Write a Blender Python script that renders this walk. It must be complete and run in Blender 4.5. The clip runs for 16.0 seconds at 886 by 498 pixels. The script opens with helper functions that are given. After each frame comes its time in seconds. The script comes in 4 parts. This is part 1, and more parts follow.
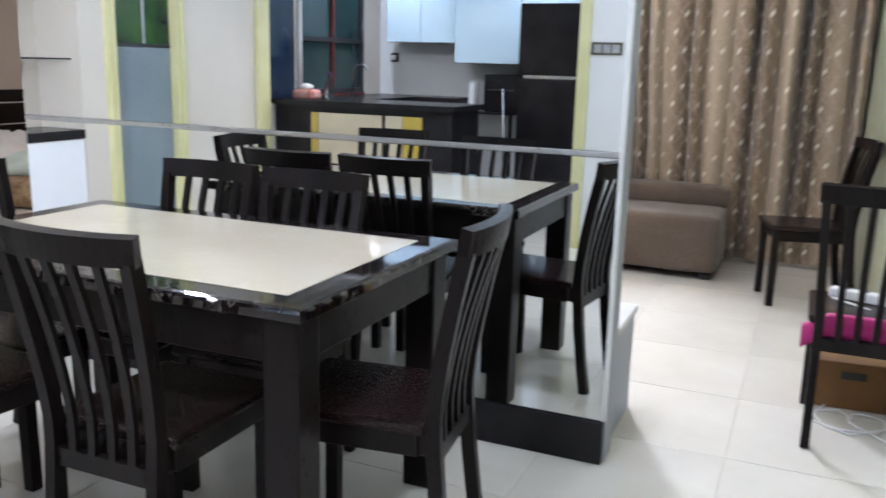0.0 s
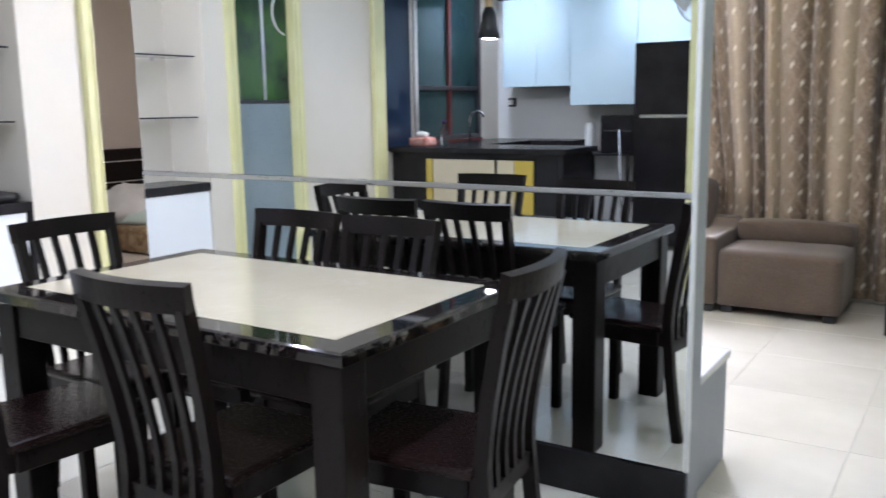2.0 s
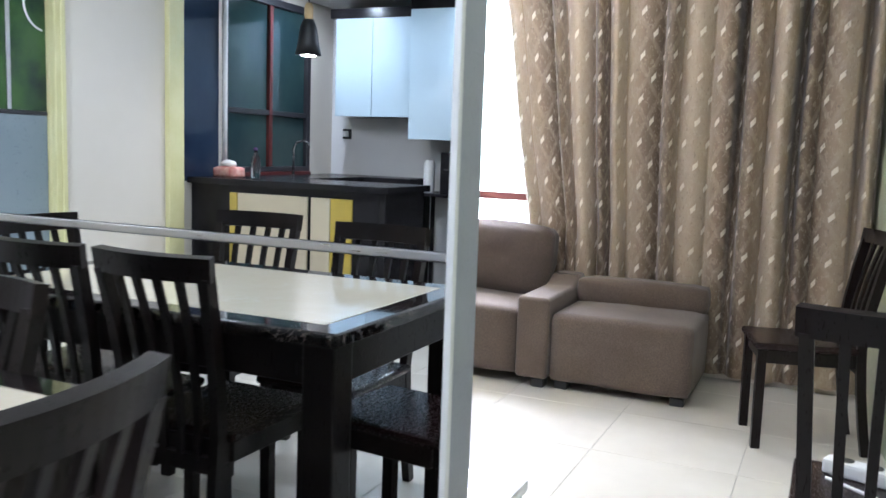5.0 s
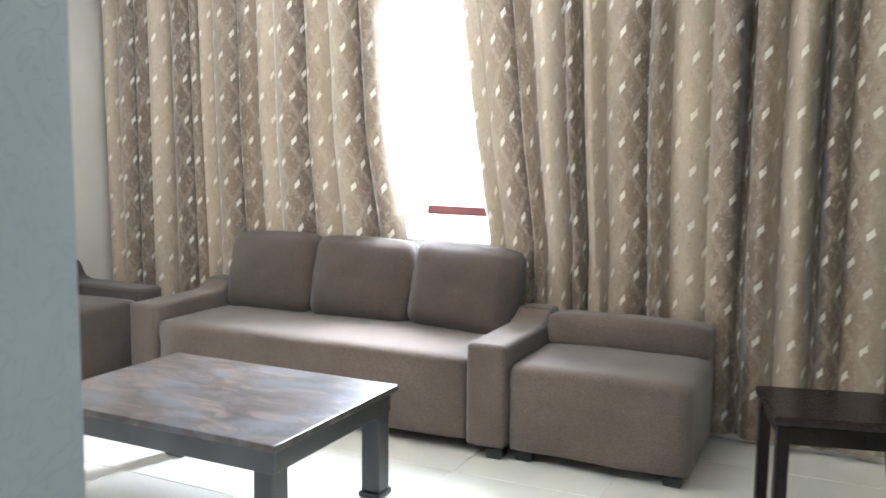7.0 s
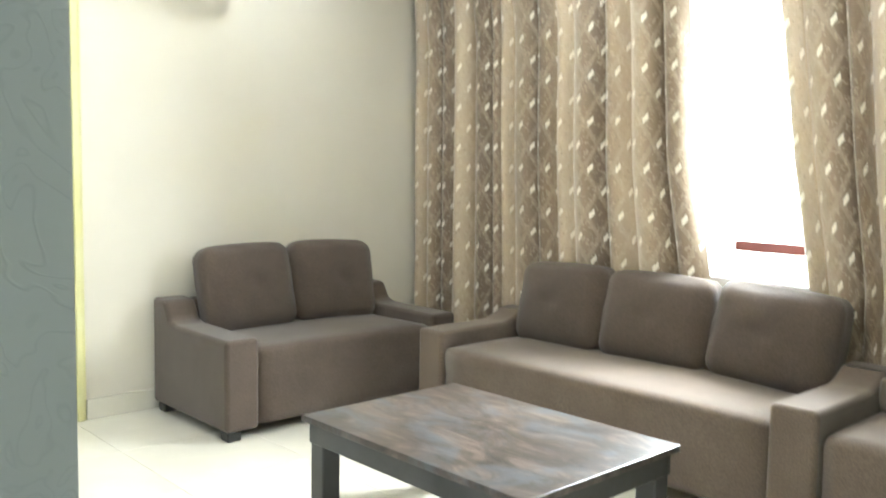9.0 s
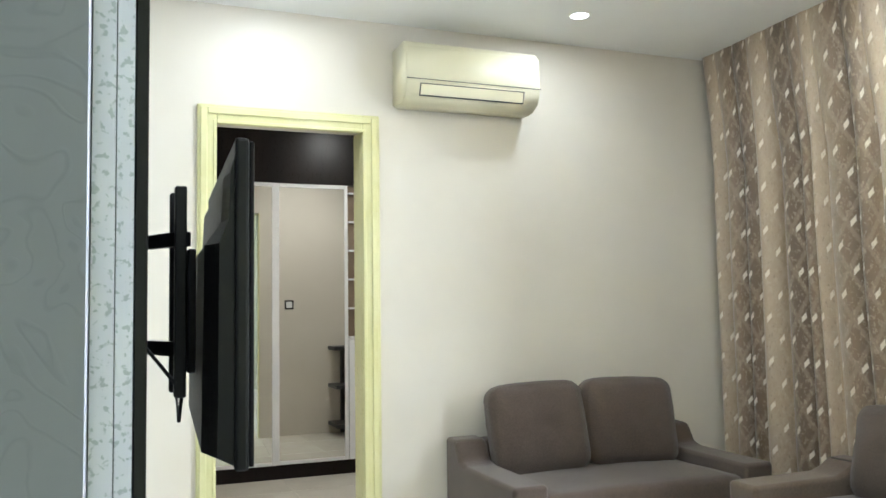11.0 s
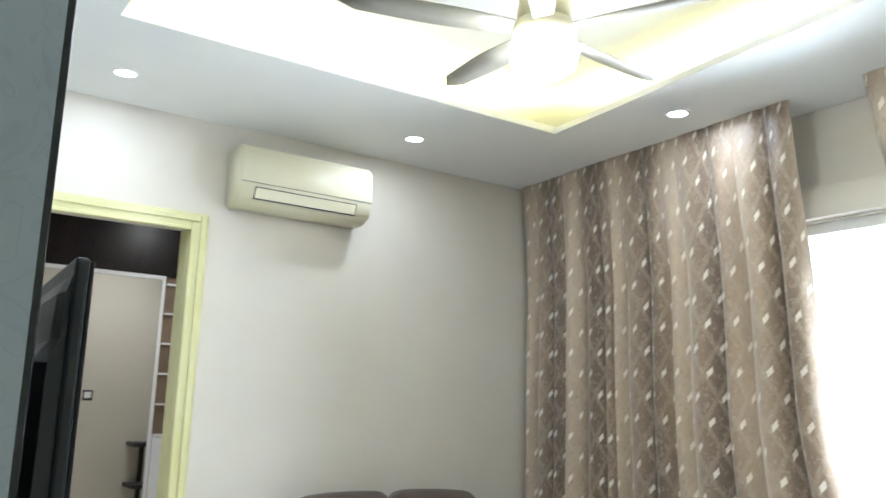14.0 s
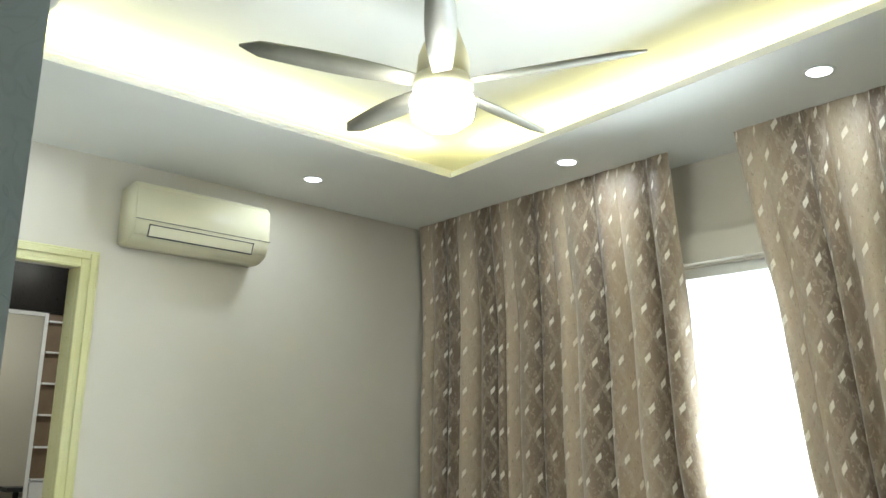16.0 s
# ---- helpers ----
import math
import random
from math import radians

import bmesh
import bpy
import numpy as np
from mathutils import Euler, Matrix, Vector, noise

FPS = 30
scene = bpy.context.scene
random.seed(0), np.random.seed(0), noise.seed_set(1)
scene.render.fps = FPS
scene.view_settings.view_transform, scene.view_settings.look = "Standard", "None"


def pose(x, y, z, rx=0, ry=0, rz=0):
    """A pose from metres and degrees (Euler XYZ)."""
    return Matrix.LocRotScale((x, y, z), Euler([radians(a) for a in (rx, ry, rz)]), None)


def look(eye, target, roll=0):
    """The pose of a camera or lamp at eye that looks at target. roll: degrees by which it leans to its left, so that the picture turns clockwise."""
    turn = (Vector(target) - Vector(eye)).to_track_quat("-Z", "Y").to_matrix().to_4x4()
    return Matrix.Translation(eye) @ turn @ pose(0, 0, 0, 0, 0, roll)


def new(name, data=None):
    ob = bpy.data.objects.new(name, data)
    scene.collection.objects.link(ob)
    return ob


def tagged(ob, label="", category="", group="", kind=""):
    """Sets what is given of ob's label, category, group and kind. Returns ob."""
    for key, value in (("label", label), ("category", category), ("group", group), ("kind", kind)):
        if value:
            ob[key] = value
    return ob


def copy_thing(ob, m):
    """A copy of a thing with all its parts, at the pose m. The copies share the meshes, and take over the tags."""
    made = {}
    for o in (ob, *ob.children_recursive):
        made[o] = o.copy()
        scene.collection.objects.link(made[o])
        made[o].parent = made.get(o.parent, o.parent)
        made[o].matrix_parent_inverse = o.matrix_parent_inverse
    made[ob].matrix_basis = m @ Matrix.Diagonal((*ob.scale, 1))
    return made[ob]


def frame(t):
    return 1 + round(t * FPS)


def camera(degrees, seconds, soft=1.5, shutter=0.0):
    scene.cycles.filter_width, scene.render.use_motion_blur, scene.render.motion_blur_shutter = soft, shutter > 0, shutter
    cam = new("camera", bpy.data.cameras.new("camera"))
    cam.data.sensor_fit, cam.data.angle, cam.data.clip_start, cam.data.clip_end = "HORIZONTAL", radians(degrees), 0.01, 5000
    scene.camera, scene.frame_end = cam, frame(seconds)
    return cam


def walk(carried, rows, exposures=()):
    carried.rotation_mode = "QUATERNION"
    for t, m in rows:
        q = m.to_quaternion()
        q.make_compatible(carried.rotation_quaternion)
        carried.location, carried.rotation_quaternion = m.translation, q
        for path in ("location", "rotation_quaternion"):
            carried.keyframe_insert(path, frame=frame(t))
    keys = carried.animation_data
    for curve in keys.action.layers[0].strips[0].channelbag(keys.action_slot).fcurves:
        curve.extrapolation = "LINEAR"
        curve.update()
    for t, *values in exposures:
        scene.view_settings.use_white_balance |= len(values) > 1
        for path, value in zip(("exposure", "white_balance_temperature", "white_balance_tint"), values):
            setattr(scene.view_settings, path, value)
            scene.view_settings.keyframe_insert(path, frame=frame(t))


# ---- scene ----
cam = camera(55.0, 16.0, shutter=0.5)
PATH = [
    (0, (0.122, 0.691, 1.262), (-0.645, 2.488, 0.834), 1.5),
    (0.5, (0.105, 0.757, 1.266), (-0.888, 2.438, 0.828), 0.8),
    (1, (0.215, 0.725, 1.264), (-1.003, 2.251, 0.827), 0.7),
    (1.5, (0.295, 0.722, 1.279), (-0.898, 2.283, 0.906), -0.2),
    (2, (0.321, 0.774, 1.273), (-0.745, 2.433, 0.942), -0.9),
    (2.5, (0.31, 0.825, 1.268), (-0.612, 2.562, 0.907), -1.5),
    (3, (0.223, 0.93, 1.282), (-0.52, 2.768, 1.017), -0.7),
    (3.5, (0.191, 1.047, 1.289), (-0.382, 2.94, 0.991), -1.2),
    (4, (0.239, 1.268, 1.257), (-0.544, 3.094, 1.027), 1.4),
    (6.5, (0.152, 2.724, 1.171), (-0.68, 4.527, 0.932), 2.1),
    (7, (0.145, 2.901, 1.22), (-0.714, 4.692, 0.991), 0.7),
    (7.5, (0.132, 3.07, 1.21), (-1.061, 4.659, 0.985), 1.5),
    (8, (0.121, 3.161, 1.192), (-1.259, 4.578, 0.896), 0.9),
    (8.5, (0.12, 3.19, 1.199), (-1.272, 4.597, 0.91), -0.0),
    (9, (0.118, 3.187, 1.213), (-1.343, 4.542, 1.042), 1.0),
    (9.5, (-0.056, 3.292, 1.197), (-1.619, 4.538, 1.134), 2.2),
    (10, (-0.058, 3.345, 1.232), (-1.807, 4.313, 1.311), 0.3),
    (12.5, (0.134, 3.375, 1.268), (-1.737, 4.068, 1.407), -0.9),
    (13, (0.137, 3.374, 1.278), (-1.714, 4.112, 1.444), 0.7),
    (13.5, (0.116, 3.345, 1.307), (-1.61, 4.312, 1.596), 2.8),
    (14, (0.08, 3.293, 1.325), (-1.545, 4.406, 1.672), 2.2),
    (14.5, (0.083, 3.26, 1.342), (-1.47, 4.465, 1.71), 2.4),
    (15, (0.095, 3.246, 1.338), (-1.415, 4.485, 1.767), 2.6),
    (15.5, (0.113, 3.241, 1.337), (-1.341, 4.536, 1.793), 2.1),
    (16, (0.135, 3.229, 1.346), (-1.325, 4.525, 1.777), 1.4),
]
EXPOSURE = [(0, 0.05, 5800, 21), (4, -0.03, 5820, 20), (6.5, 0.35, 5550, 15), (7.0, 0.36, 5600, 13), (8.0, 0.43, 6000, 12), (9.4, 0.22, 6230, 4), (10.0, 0.02, 6180, 4), (12.5, -0.10, 5700, 15), (13.2, -0.12, 5700, 12), (14.0, -0.27, 5700, 9), (15.0, -0.46, 5870, 5), (16, -0.68, 6100, 2)]
walk(cam, [(t, look(e, g, r)) for t, e, g, r in PATH], EXPOSURE)


# ---- light of the place ----
world = bpy.data.worlds.new("world")
scene.world = world
world.use_nodes = True
wn = world.node_tree
bg = next(n for n in wn.nodes if n.type == "BACKGROUND")
sky = wn.nodes.new("ShaderNodeTexSky")
sky.sky_type, sky.sun_disc = "NISHITA", False
sky.sun_elevation, sky.sun_rotation = radians(60), radians(0)
wn.links.new(sky.outputs[0], bg.inputs[0])
bg.inputs[1].default_value = 0.12

sun = new("sun", bpy.data.lights.new("sun", "SUN"))
sun.data.energy, sun.data.angle, sun.data.color = 1.4, radians(12), (1.0, 0.96, 0.9)
sun.matrix_world = look((-1.55, 10.0, 7.4), (-1.65, 6.0, 0.4))

COOL, DAYWHITE, WARM = (0.90, 0.96, 1.0), (0.84, 0.93, 1.0), (1.0, 0.87, 0.36)


def area(name, at, target, size, watts, colour, size_y=0.0, shape="DISK"):
    lamp = bpy.data.lights.new(name, "AREA")
    lamp.shape, lamp.size, lamp.energy, lamp.color = shape, size, watts, colour
    if size_y:
        lamp.size_y = size_y
    ob = new(name, lamp)
    ob.matrix_world = look(at, target)
    return ob


# ---- materials ----
def material(name):
    m = bpy.data.materials.new(name)
    m.use_nodes = True
    nt = m.node_tree
    return m, nt, next(n for n in nt.nodes if n.type == "BSDF_PRINCIPLED")


def node(nt, kind, **values):
    n = nt.nodes.new("ShaderNode" + kind)
    for key, value in values.items():
        if key in n.inputs:
            n.inputs[key].default_value = value
    return n


def coords(nt, scale=(1, 1, 1), space="Object"):
    tc = node(nt, "TexCoord")
    mp = node(nt, "Mapping", Scale=scale)
    nt.links.new(tc.outputs[space], mp.inputs["Vector"])
    return mp.outputs[0]


def ramp(nt, fac, stops):
    r = node(nt, "ValToRGB")
    while len(r.color_ramp.elements) < len(stops):
        r.color_ramp.elements.new(0.5)
    for e, (p, c) in zip(r.color_ramp.elements, stops):
        e.position, e.color = p, (*c, 1)
    nt.links.new(fac, r.inputs[0])
    return r.outputs[0]


def noise_fac(nt, vec, scale, detail=4.0, rough=0.55, distortion=0.0):
    n = node(nt, "TexNoise", Scale=scale, Detail=detail, Roughness=rough, Distortion=distortion)
    nt.links.new(vec, n.inputs["Vector"])
    return n.outputs["Fac"]


def bump(nt, bsdf, height, strength=0.2, distance=0.002):
    b = node(nt, "Bump", Strength=strength, Distance=distance)
    nt.links.new(height, b.inputs["Height"])
    nt.links.new(b.outputs[0], bsdf.inputs["Normal"])


def math_node(nt, op, a, b=None, c=None):
    n = node(nt, "Math")
    n.operation = op
    for i, v in enumerate((a, b, c)):
        if v is None:
            continue
        if isinstance(v, (int, float)):
            n.inputs[i].default_value = v
        else:
            nt.links.new(v, n.inputs[i])
    return n.outputs[0]


def mix(nt, fac, a, b):
    n = node(nt, "Mix")
    n.data_type = "RGBA"
    for i, v in ((0, fac), (6, a), (7, b)):
        if isinstance(v, (int, float)):
            n.inputs[i].default_value = v
        elif isinstance(v, tuple):
            n.inputs[i].default_value = (*v, 1)
        else:
            nt.links.new(v, n.inputs[i])
    return n.outputs[2]


def worn(name, c1, c2, scale=3.0, rough=0.5, grain=60.0, grain_strength=0.1, metal=0.0, spread=(0.35, 0.65), coat=0.0, stretch=(1, 1, 1), vary=0.0, spec=0.5):
    """A surface of two near colours in large cloudy patches, with fine relief."""
    m, nt, b = material(name)
    v = coords(nt, stretch)
    col = ramp(nt, noise_fac(nt, v, scale), [(spread[0], c1), (spread[1], c2)])
    if vary:
        oi = node(nt, "ObjectInfo")
        hsv = node(nt, "HueSaturation")
        nt.links.new(math_node(nt, "MULTIPLY_ADD", oi.outputs["Random"], vary, 1 - vary / 2), hsv.inputs["Value"])
        nt.links.new(col, hsv.inputs["Color"])
        col = hsv.outputs[0]
    nt.links.new(col, b.inputs["Base Color"])
    fine = noise_fac(nt, v, grain, 2.0)
    nt.links.new(math_node(nt, "MULTIPLY_ADD", fine, 0.16, rough - 0.08), b.inputs["Roughness"])
    b.inputs["Metallic"].default_value = metal
    b.inputs["Specular IOR Level"].default_value = spec
    b.inputs["Coat Weight"].default_value = coat
    b.inputs["Coat Roughness"].default_value = 0.08
    bump(nt, b, fine, grain_strength)
    return m


def glow(name, colour, strength):
    m, nt, b = material(name)
    b.inputs["Base Color"].default_value = (*colour, 1)
    b.inputs["Emission Color"].default_value = (*colour, 1)
    b.inputs["Emission Strength"].default_value = strength
    return m


M_TILE = worn("cream polished tile", (0.68, 0.64, 0.555), (0.755, 0.715, 0.63), 2.2, 0.16, 40, 0.02, vary=0.05)
M_GROUT = worn("grey grout", (0.50, 0.48, 0.43), (0.58, 0.56, 0.50), 6, 0.8)
M_WALL = worn("cream wall paint", (0.645, 0.595, 0.515), (0.685, 0.635, 0.555), 1.3, 0.55, 180, 0.08)
M_WHITE = worn("white wall paint", (0.76, 0.76, 0.76), (0.81, 0.81, 0.80), 1.5, 0.5, 160, 0.06)
M_CEIL = worn("white ceiling paint", (0.80, 0.80, 0.78), (0.84, 0.84, 0.82), 1.2, 0.7, 150, 0.05)
M_FRAME = worn("pale yellow gloss paint", (0.64, 0.61, 0.31), (0.70, 0.67, 0.38), 4, 0.3, 90, 0.05)
M_SKIRT = worn("black gloss laminate", (0.012, 0.011, 0.012), (0.022, 0.02, 0.022), 4, 0.22, 120, 0.03, spec=0.2)
M_BLACKGLASS = worn("black back painted glass", (0.006, 0.006, 0.007), (0.010, 0.010, 0.011), 3, 0.09, 60, 0.0)
M_GLOSSWHITE = worn("white gloss laminate", (0.80, 0.81, 0.83), (0.84, 0.85, 0.86), 2, 0.2, 80, 0.02)
M_BLUEWHITE = worn("pale blue gloss laminate", (0.56, 0.70, 0.78), (0.60, 0.74, 0.82), 2, 0.22, 80, 0.02)
M_CREAMDOOR = worn("beige laminate", (0.62, 0.53, 0.38), (0.68, 0.59, 0.43), 3, 0.35, 80, 0.04)
M_OCHRE = worn("ochre yellow laminate", (0.55, 0.40, 0.06), (0.6, 0.45, 0.09), 3, 0.35, 80, 0.04)
M_ESPRESSO = worn("dark espresso wood", (0.006, 0.0045, 0.0045), (0.014, 0.009, 0.008), 5, 0.30, 240, 0.02, stretch=(1, 1, 0.12), spec=0.18)
M_SEAT = worn("dark red brown seat wood", (0.011, 0.0055, 0.0055), (0.019, 0.009, 0.008), 4, 0.26, 240, 0.02, stretch=(1, 0.4, 1), spec=0.28)


def woven(name, dark, light):
    """Matte weave: cloudy wear, a fine fleck and a raised thread."""
    m, nt, b = material(name)
    v = coords(nt)
    cloud = ramp(nt, noise_fac(nt, v, 3.2, 5, 0.6), [(0.3, dark), (0.7, light)])
    fleck = noise_fac(nt, v, 150, 3, 0.7)
    dark2 = ramp(nt, fleck, [(0.38, (0.80, 0.80, 0.80)), (0.62, (1.10, 1.10, 1.10))])
    mul = node(nt, "Mix")
    mul.data_type, mul.blend_type = "RGBA", "MULTIPLY"
    mul.inputs[0].default_value = 1.0
    nt.links.new(cloud, mul.inputs[6])
    nt.links.new(dark2, mul.inputs[7])
    nt.links.new(mul.outputs[2], b.inputs["Base Color"])
    b.inputs["Roughness"].default_value, b.inputs["Specular IOR Level"].default_value = 0.95, 0.2
    b.inputs["Sheen Weight"].default_value, b.inputs["Sheen Roughness"].default_value = 0.2, 0.6
    bump(nt, b, noise_fac(nt, v, 320, 2), 0.5, 0.0015)
    return m


M_FABRIC = woven("grey brown woven fabric", (0.108, 0.078, 0.059), (0.150, 0.111, 0.086))
M_FABRIC_D = woven("darker brown woven fabric", (0.068, 0.047, 0.036), (0.098, 0.071, 0.055))
M_FOOT = worn("black plastic", (0.012, 0.012, 0.012), (0.025, 0.025, 0.025), 5, 0.45, 90, 0.05)
M_BLACK = worn("satin black plastic", (0.008, 0.008, 0.009), (0.015, 0.015, 0.016), 3, 0.4, 120, 0.04)
M_AC = worn("ivory plastic", (0.72, 0.67, 0.48), (0.77, 0.72, 0.54), 2, 0.4, 90, 0.03)
M_METAL = worn("brushed aluminium", (0.62, 0.62, 0.63), (0.70, 0.70, 0.71), 8, 0.3, 140, 0.05, metal=1.0, stretch=(0.1, 1, 1))
M_REDFRAME = worn("dark red window frame", (0.07, 0.012, 0.012), (0.10, 0.018, 0.016), 4, 0.4)
M_REDRAIL = worn("faded red window rail", (0.30, 0.10, 0.09), (0.36, 0.13, 0.12), 4, 0.45)
M_DARKFRAME = worn("dark grey metal frame", (0.02, 0.02, 0.024), (0.035, 0.035, 0.04), 4, 0.4)
M_PINK = worn("magenta cloth", (0.36, 0.018, 0.13), (0.46, 0.03, 0.18), 9, 0.85, 300, 0.4)
M_CARTON = worn("orange brown carton", (0.17, 0.08, 0.022), (0.23, 0.11, 0.035), 4, 0.8, 120, 0.1)
M_PLASTIC = worn("white plastic", (0.78, 0.78, 0.77), (0.82, 0.82, 0.81), 3, 0.35, 90, 0.03)
M_PEACH = worn("peach wall paint", (0.76, 0.68, 0.60), (0.80, 0.72, 0.64), 1.4, 0.6, 150, 0.06)
M_LINEN = worn("white bed linen", (0.72, 0.71, 0.68), (0.80, 0.79, 0.77), 4, 0.85, 200, 0.3)
M_FLORAL = worn("brown floral mattress cloth", (0.20, 0.12, 0.06), (0.45, 0.34, 0.2), 14, 0.85, 160, 0.3)
M_GREEN = worn("pale green linen", (0.55, 0.66, 0.6), (0.62, 0.72, 0.66), 4, 0.85, 200, 0.3)
M_PURPLE = worn("purple rug", (0.09, 0.04, 0.14), (0.13, 0.06, 0.19), 8, 0.9, 200, 0.5)
M_STEEL = worn("stainless steel", (0.55, 0.56, 0.58), (0.63, 0.64, 0.66), 6, 0.25, 100, 0.04, metal=1.0)
M_WOODLIGHT = worn("light turned wood", (0.52, 0.36, 0.18), (0.6, 0.43, 0.23), 6, 0.5)
M_LAMP = glow("white lamp face", (0.95, 0.98, 1.0), 14.0)
M_FANLAMP = glow("fan lamp globe", (1.0, 0.97, 0.90), 70.0)
M_SKYGLOW = glow("bright overcast outside", (0.93, 0.98, 1.0), 9.0)


def mirror_material():
    m, nt, b = material("silvered mirror")
    b.inputs["Base Color"].default_value = (0.86, 0.88, 0.87, 1)
    b.inputs["Metallic"].default_value, b.inputs["Roughness"].default_value = 1.0, 0.0
    return m


def glass_material(name, colour, rough=0.0):
    m, nt, b = material(name)
    b.inputs["Base Color"].default_value = (*colour, 1)
    b.inputs["Transmission Weight"].default_value, b.inputs["Roughness"].default_value, b.inputs["IOR"].default_value = 1.0, rough, 1.45
    return m


M_MIRROR = mirror_material()
M_GLASS = glass_material("clear glass", (0.93, 0.98, 0.96))


def marble(name, base, dark, vein, scale, rough):
    m, nt, b = material(name)
    v = coords(nt)
    cloud = noise_fac(nt, v, scale, 6, 0.6, 0.6)
    col = ramp(nt, cloud, [(0.3, dark), (0.7, base)])
    v2 = noise_fac(nt, v, scale * 1.7, 5, 0.55, 1.8)
    line = math_node(nt, "ABSOLUTE", math_node(nt, "SUBTRACT", v2, 0.5))
    fac = ramp(nt, line, [(0.0, (1, 1, 1)), (0.022, (0, 0, 0))])
    patch = ramp(nt, noise_fac(nt, v, scale * 0.8, 2), [(0.45, (0, 0, 0)), (0.65, (1, 1, 1))])
    nt.links.new(mix(nt, math_node(nt, "MULTIPLY", math_node(nt, "MULTIPLY", fac, patch), 0.8), col, vein), b.inputs["Base Color"])
    b.inputs["Roughness"].default_value, b.inputs["Coat Weight"].default_value, b.inputs["Coat Roughness"].default_value = rough, 0.3, 0.05
    return m


M_MARBLE_D = marble("dark brown marble", (0.018, 0.012, 0.011), (0.006, 0.005, 0.005), (0.30, 0.25, 0.22), 11.0, 0.05)
M_MARBLE_C = marble("cream marble", (0.80, 0.70, 0.53), (0.75, 0.65, 0.48), (0.84, 0.77, 0.63), 5.0, 0.14)


def table_wood():
    m, nt, b = material("weathered dark plank wood")
    v = coords(nt, (1.0, 2.6, 1))
    c = ramp(nt, noise_fac(nt, v, 4, 8, 0.72, 1.0), [(0.34, (0.020, 0.016, 0.014)), (0.5, (0.065, 0.048, 0.040)), (0.70, (0.18, 0.14, 0.115))])
    blue = ramp(nt, noise_fac(nt, coords(nt, (1, 1.5, 1)), 4.5, 8, 0.7, 0.6), [(0.48, (0, 0, 0)), (0.62, (1, 1, 1))])
    nt.links.new(mix(nt, math_node(nt, "MULTIPLY", blue, 0.6), c, (0.085, 0.105, 0.125)), b.inputs["Base Color"])
    b.inputs["Roughness"].default_value = 0.36
    bump(nt, b, noise_fac(nt, v, 18, 4), 0.15)
    return m


M_PLANK = table_wood()
M_TABLEGREY = worn("grey black painted wood", (0.026, 0.026, 0.026), (0.046, 0.046, 0.047), 5, 0.4, 90, 0.08)


def wallpaper(name, base, line, scale, rough, width, strength):
    """Paper with a pale scrolling pattern of thin curling lines."""
    m, nt, b = material(name)
    v = coords(nt)
    n = noise_fac(nt, v, scale, 1.0, 0.4, 2.6)
    saw = math_node(nt, "ABSOLUTE", math_node(nt, "SUBTRACT", math_node(nt, "FRACT", math_node(nt, "MULTIPLY", n, 5.0)), 0.5))
    fac = ramp(nt, saw, [(0.0, (1, 1, 1)), (width, (0, 0, 0))])
    col = ramp(nt, noise_fac(nt, v, 1.6), [(0.35, base), (0.65, tuple(min(1, c * 1.06) for c in base))])
    nt.links.new(mix(nt, math_node(nt, "MULTIPLY", fac, strength), col, line), b.inputs["Base Color"])
    b.inputs["Roughness"].default_value = rough
    bump(nt, b, fac, 0.2, 0.0008)
    return m


M_PAPER_GREY = wallpaper("grey scroll wallpaper", (0.345, 0.365, 0.415), (0.30, 0.32, 0.37), 15.0, 0.6, 0.16, 0.45)
M_PAPER_GREEN = wallpaper("pale green scroll wallpaper", (0.37, 0.385, 0.275), (0.49, 0.505, 0.39), 2.6, 0.5, 0.10, 0.8)


def floral_board():
    m, nt, b = material("white floral laminate")
    spots = ramp(nt, noise_fac(nt, coords(nt), 190, 2, 0.5, 0.3), [(0.57, (0, 0, 0)), (0.64, (1, 1, 1))])
    nt.links.new(mix(nt, math_node(nt, "MULTIPLY", spots, 0.6), (0.90, 0.92, 0.92), (0.42, 0.5, 0.44)), b.inputs["Base Color"])
    b.inputs["Roughness"].default_value = 0.25
    return m


M_PAPER_FLORAL = floral_board()


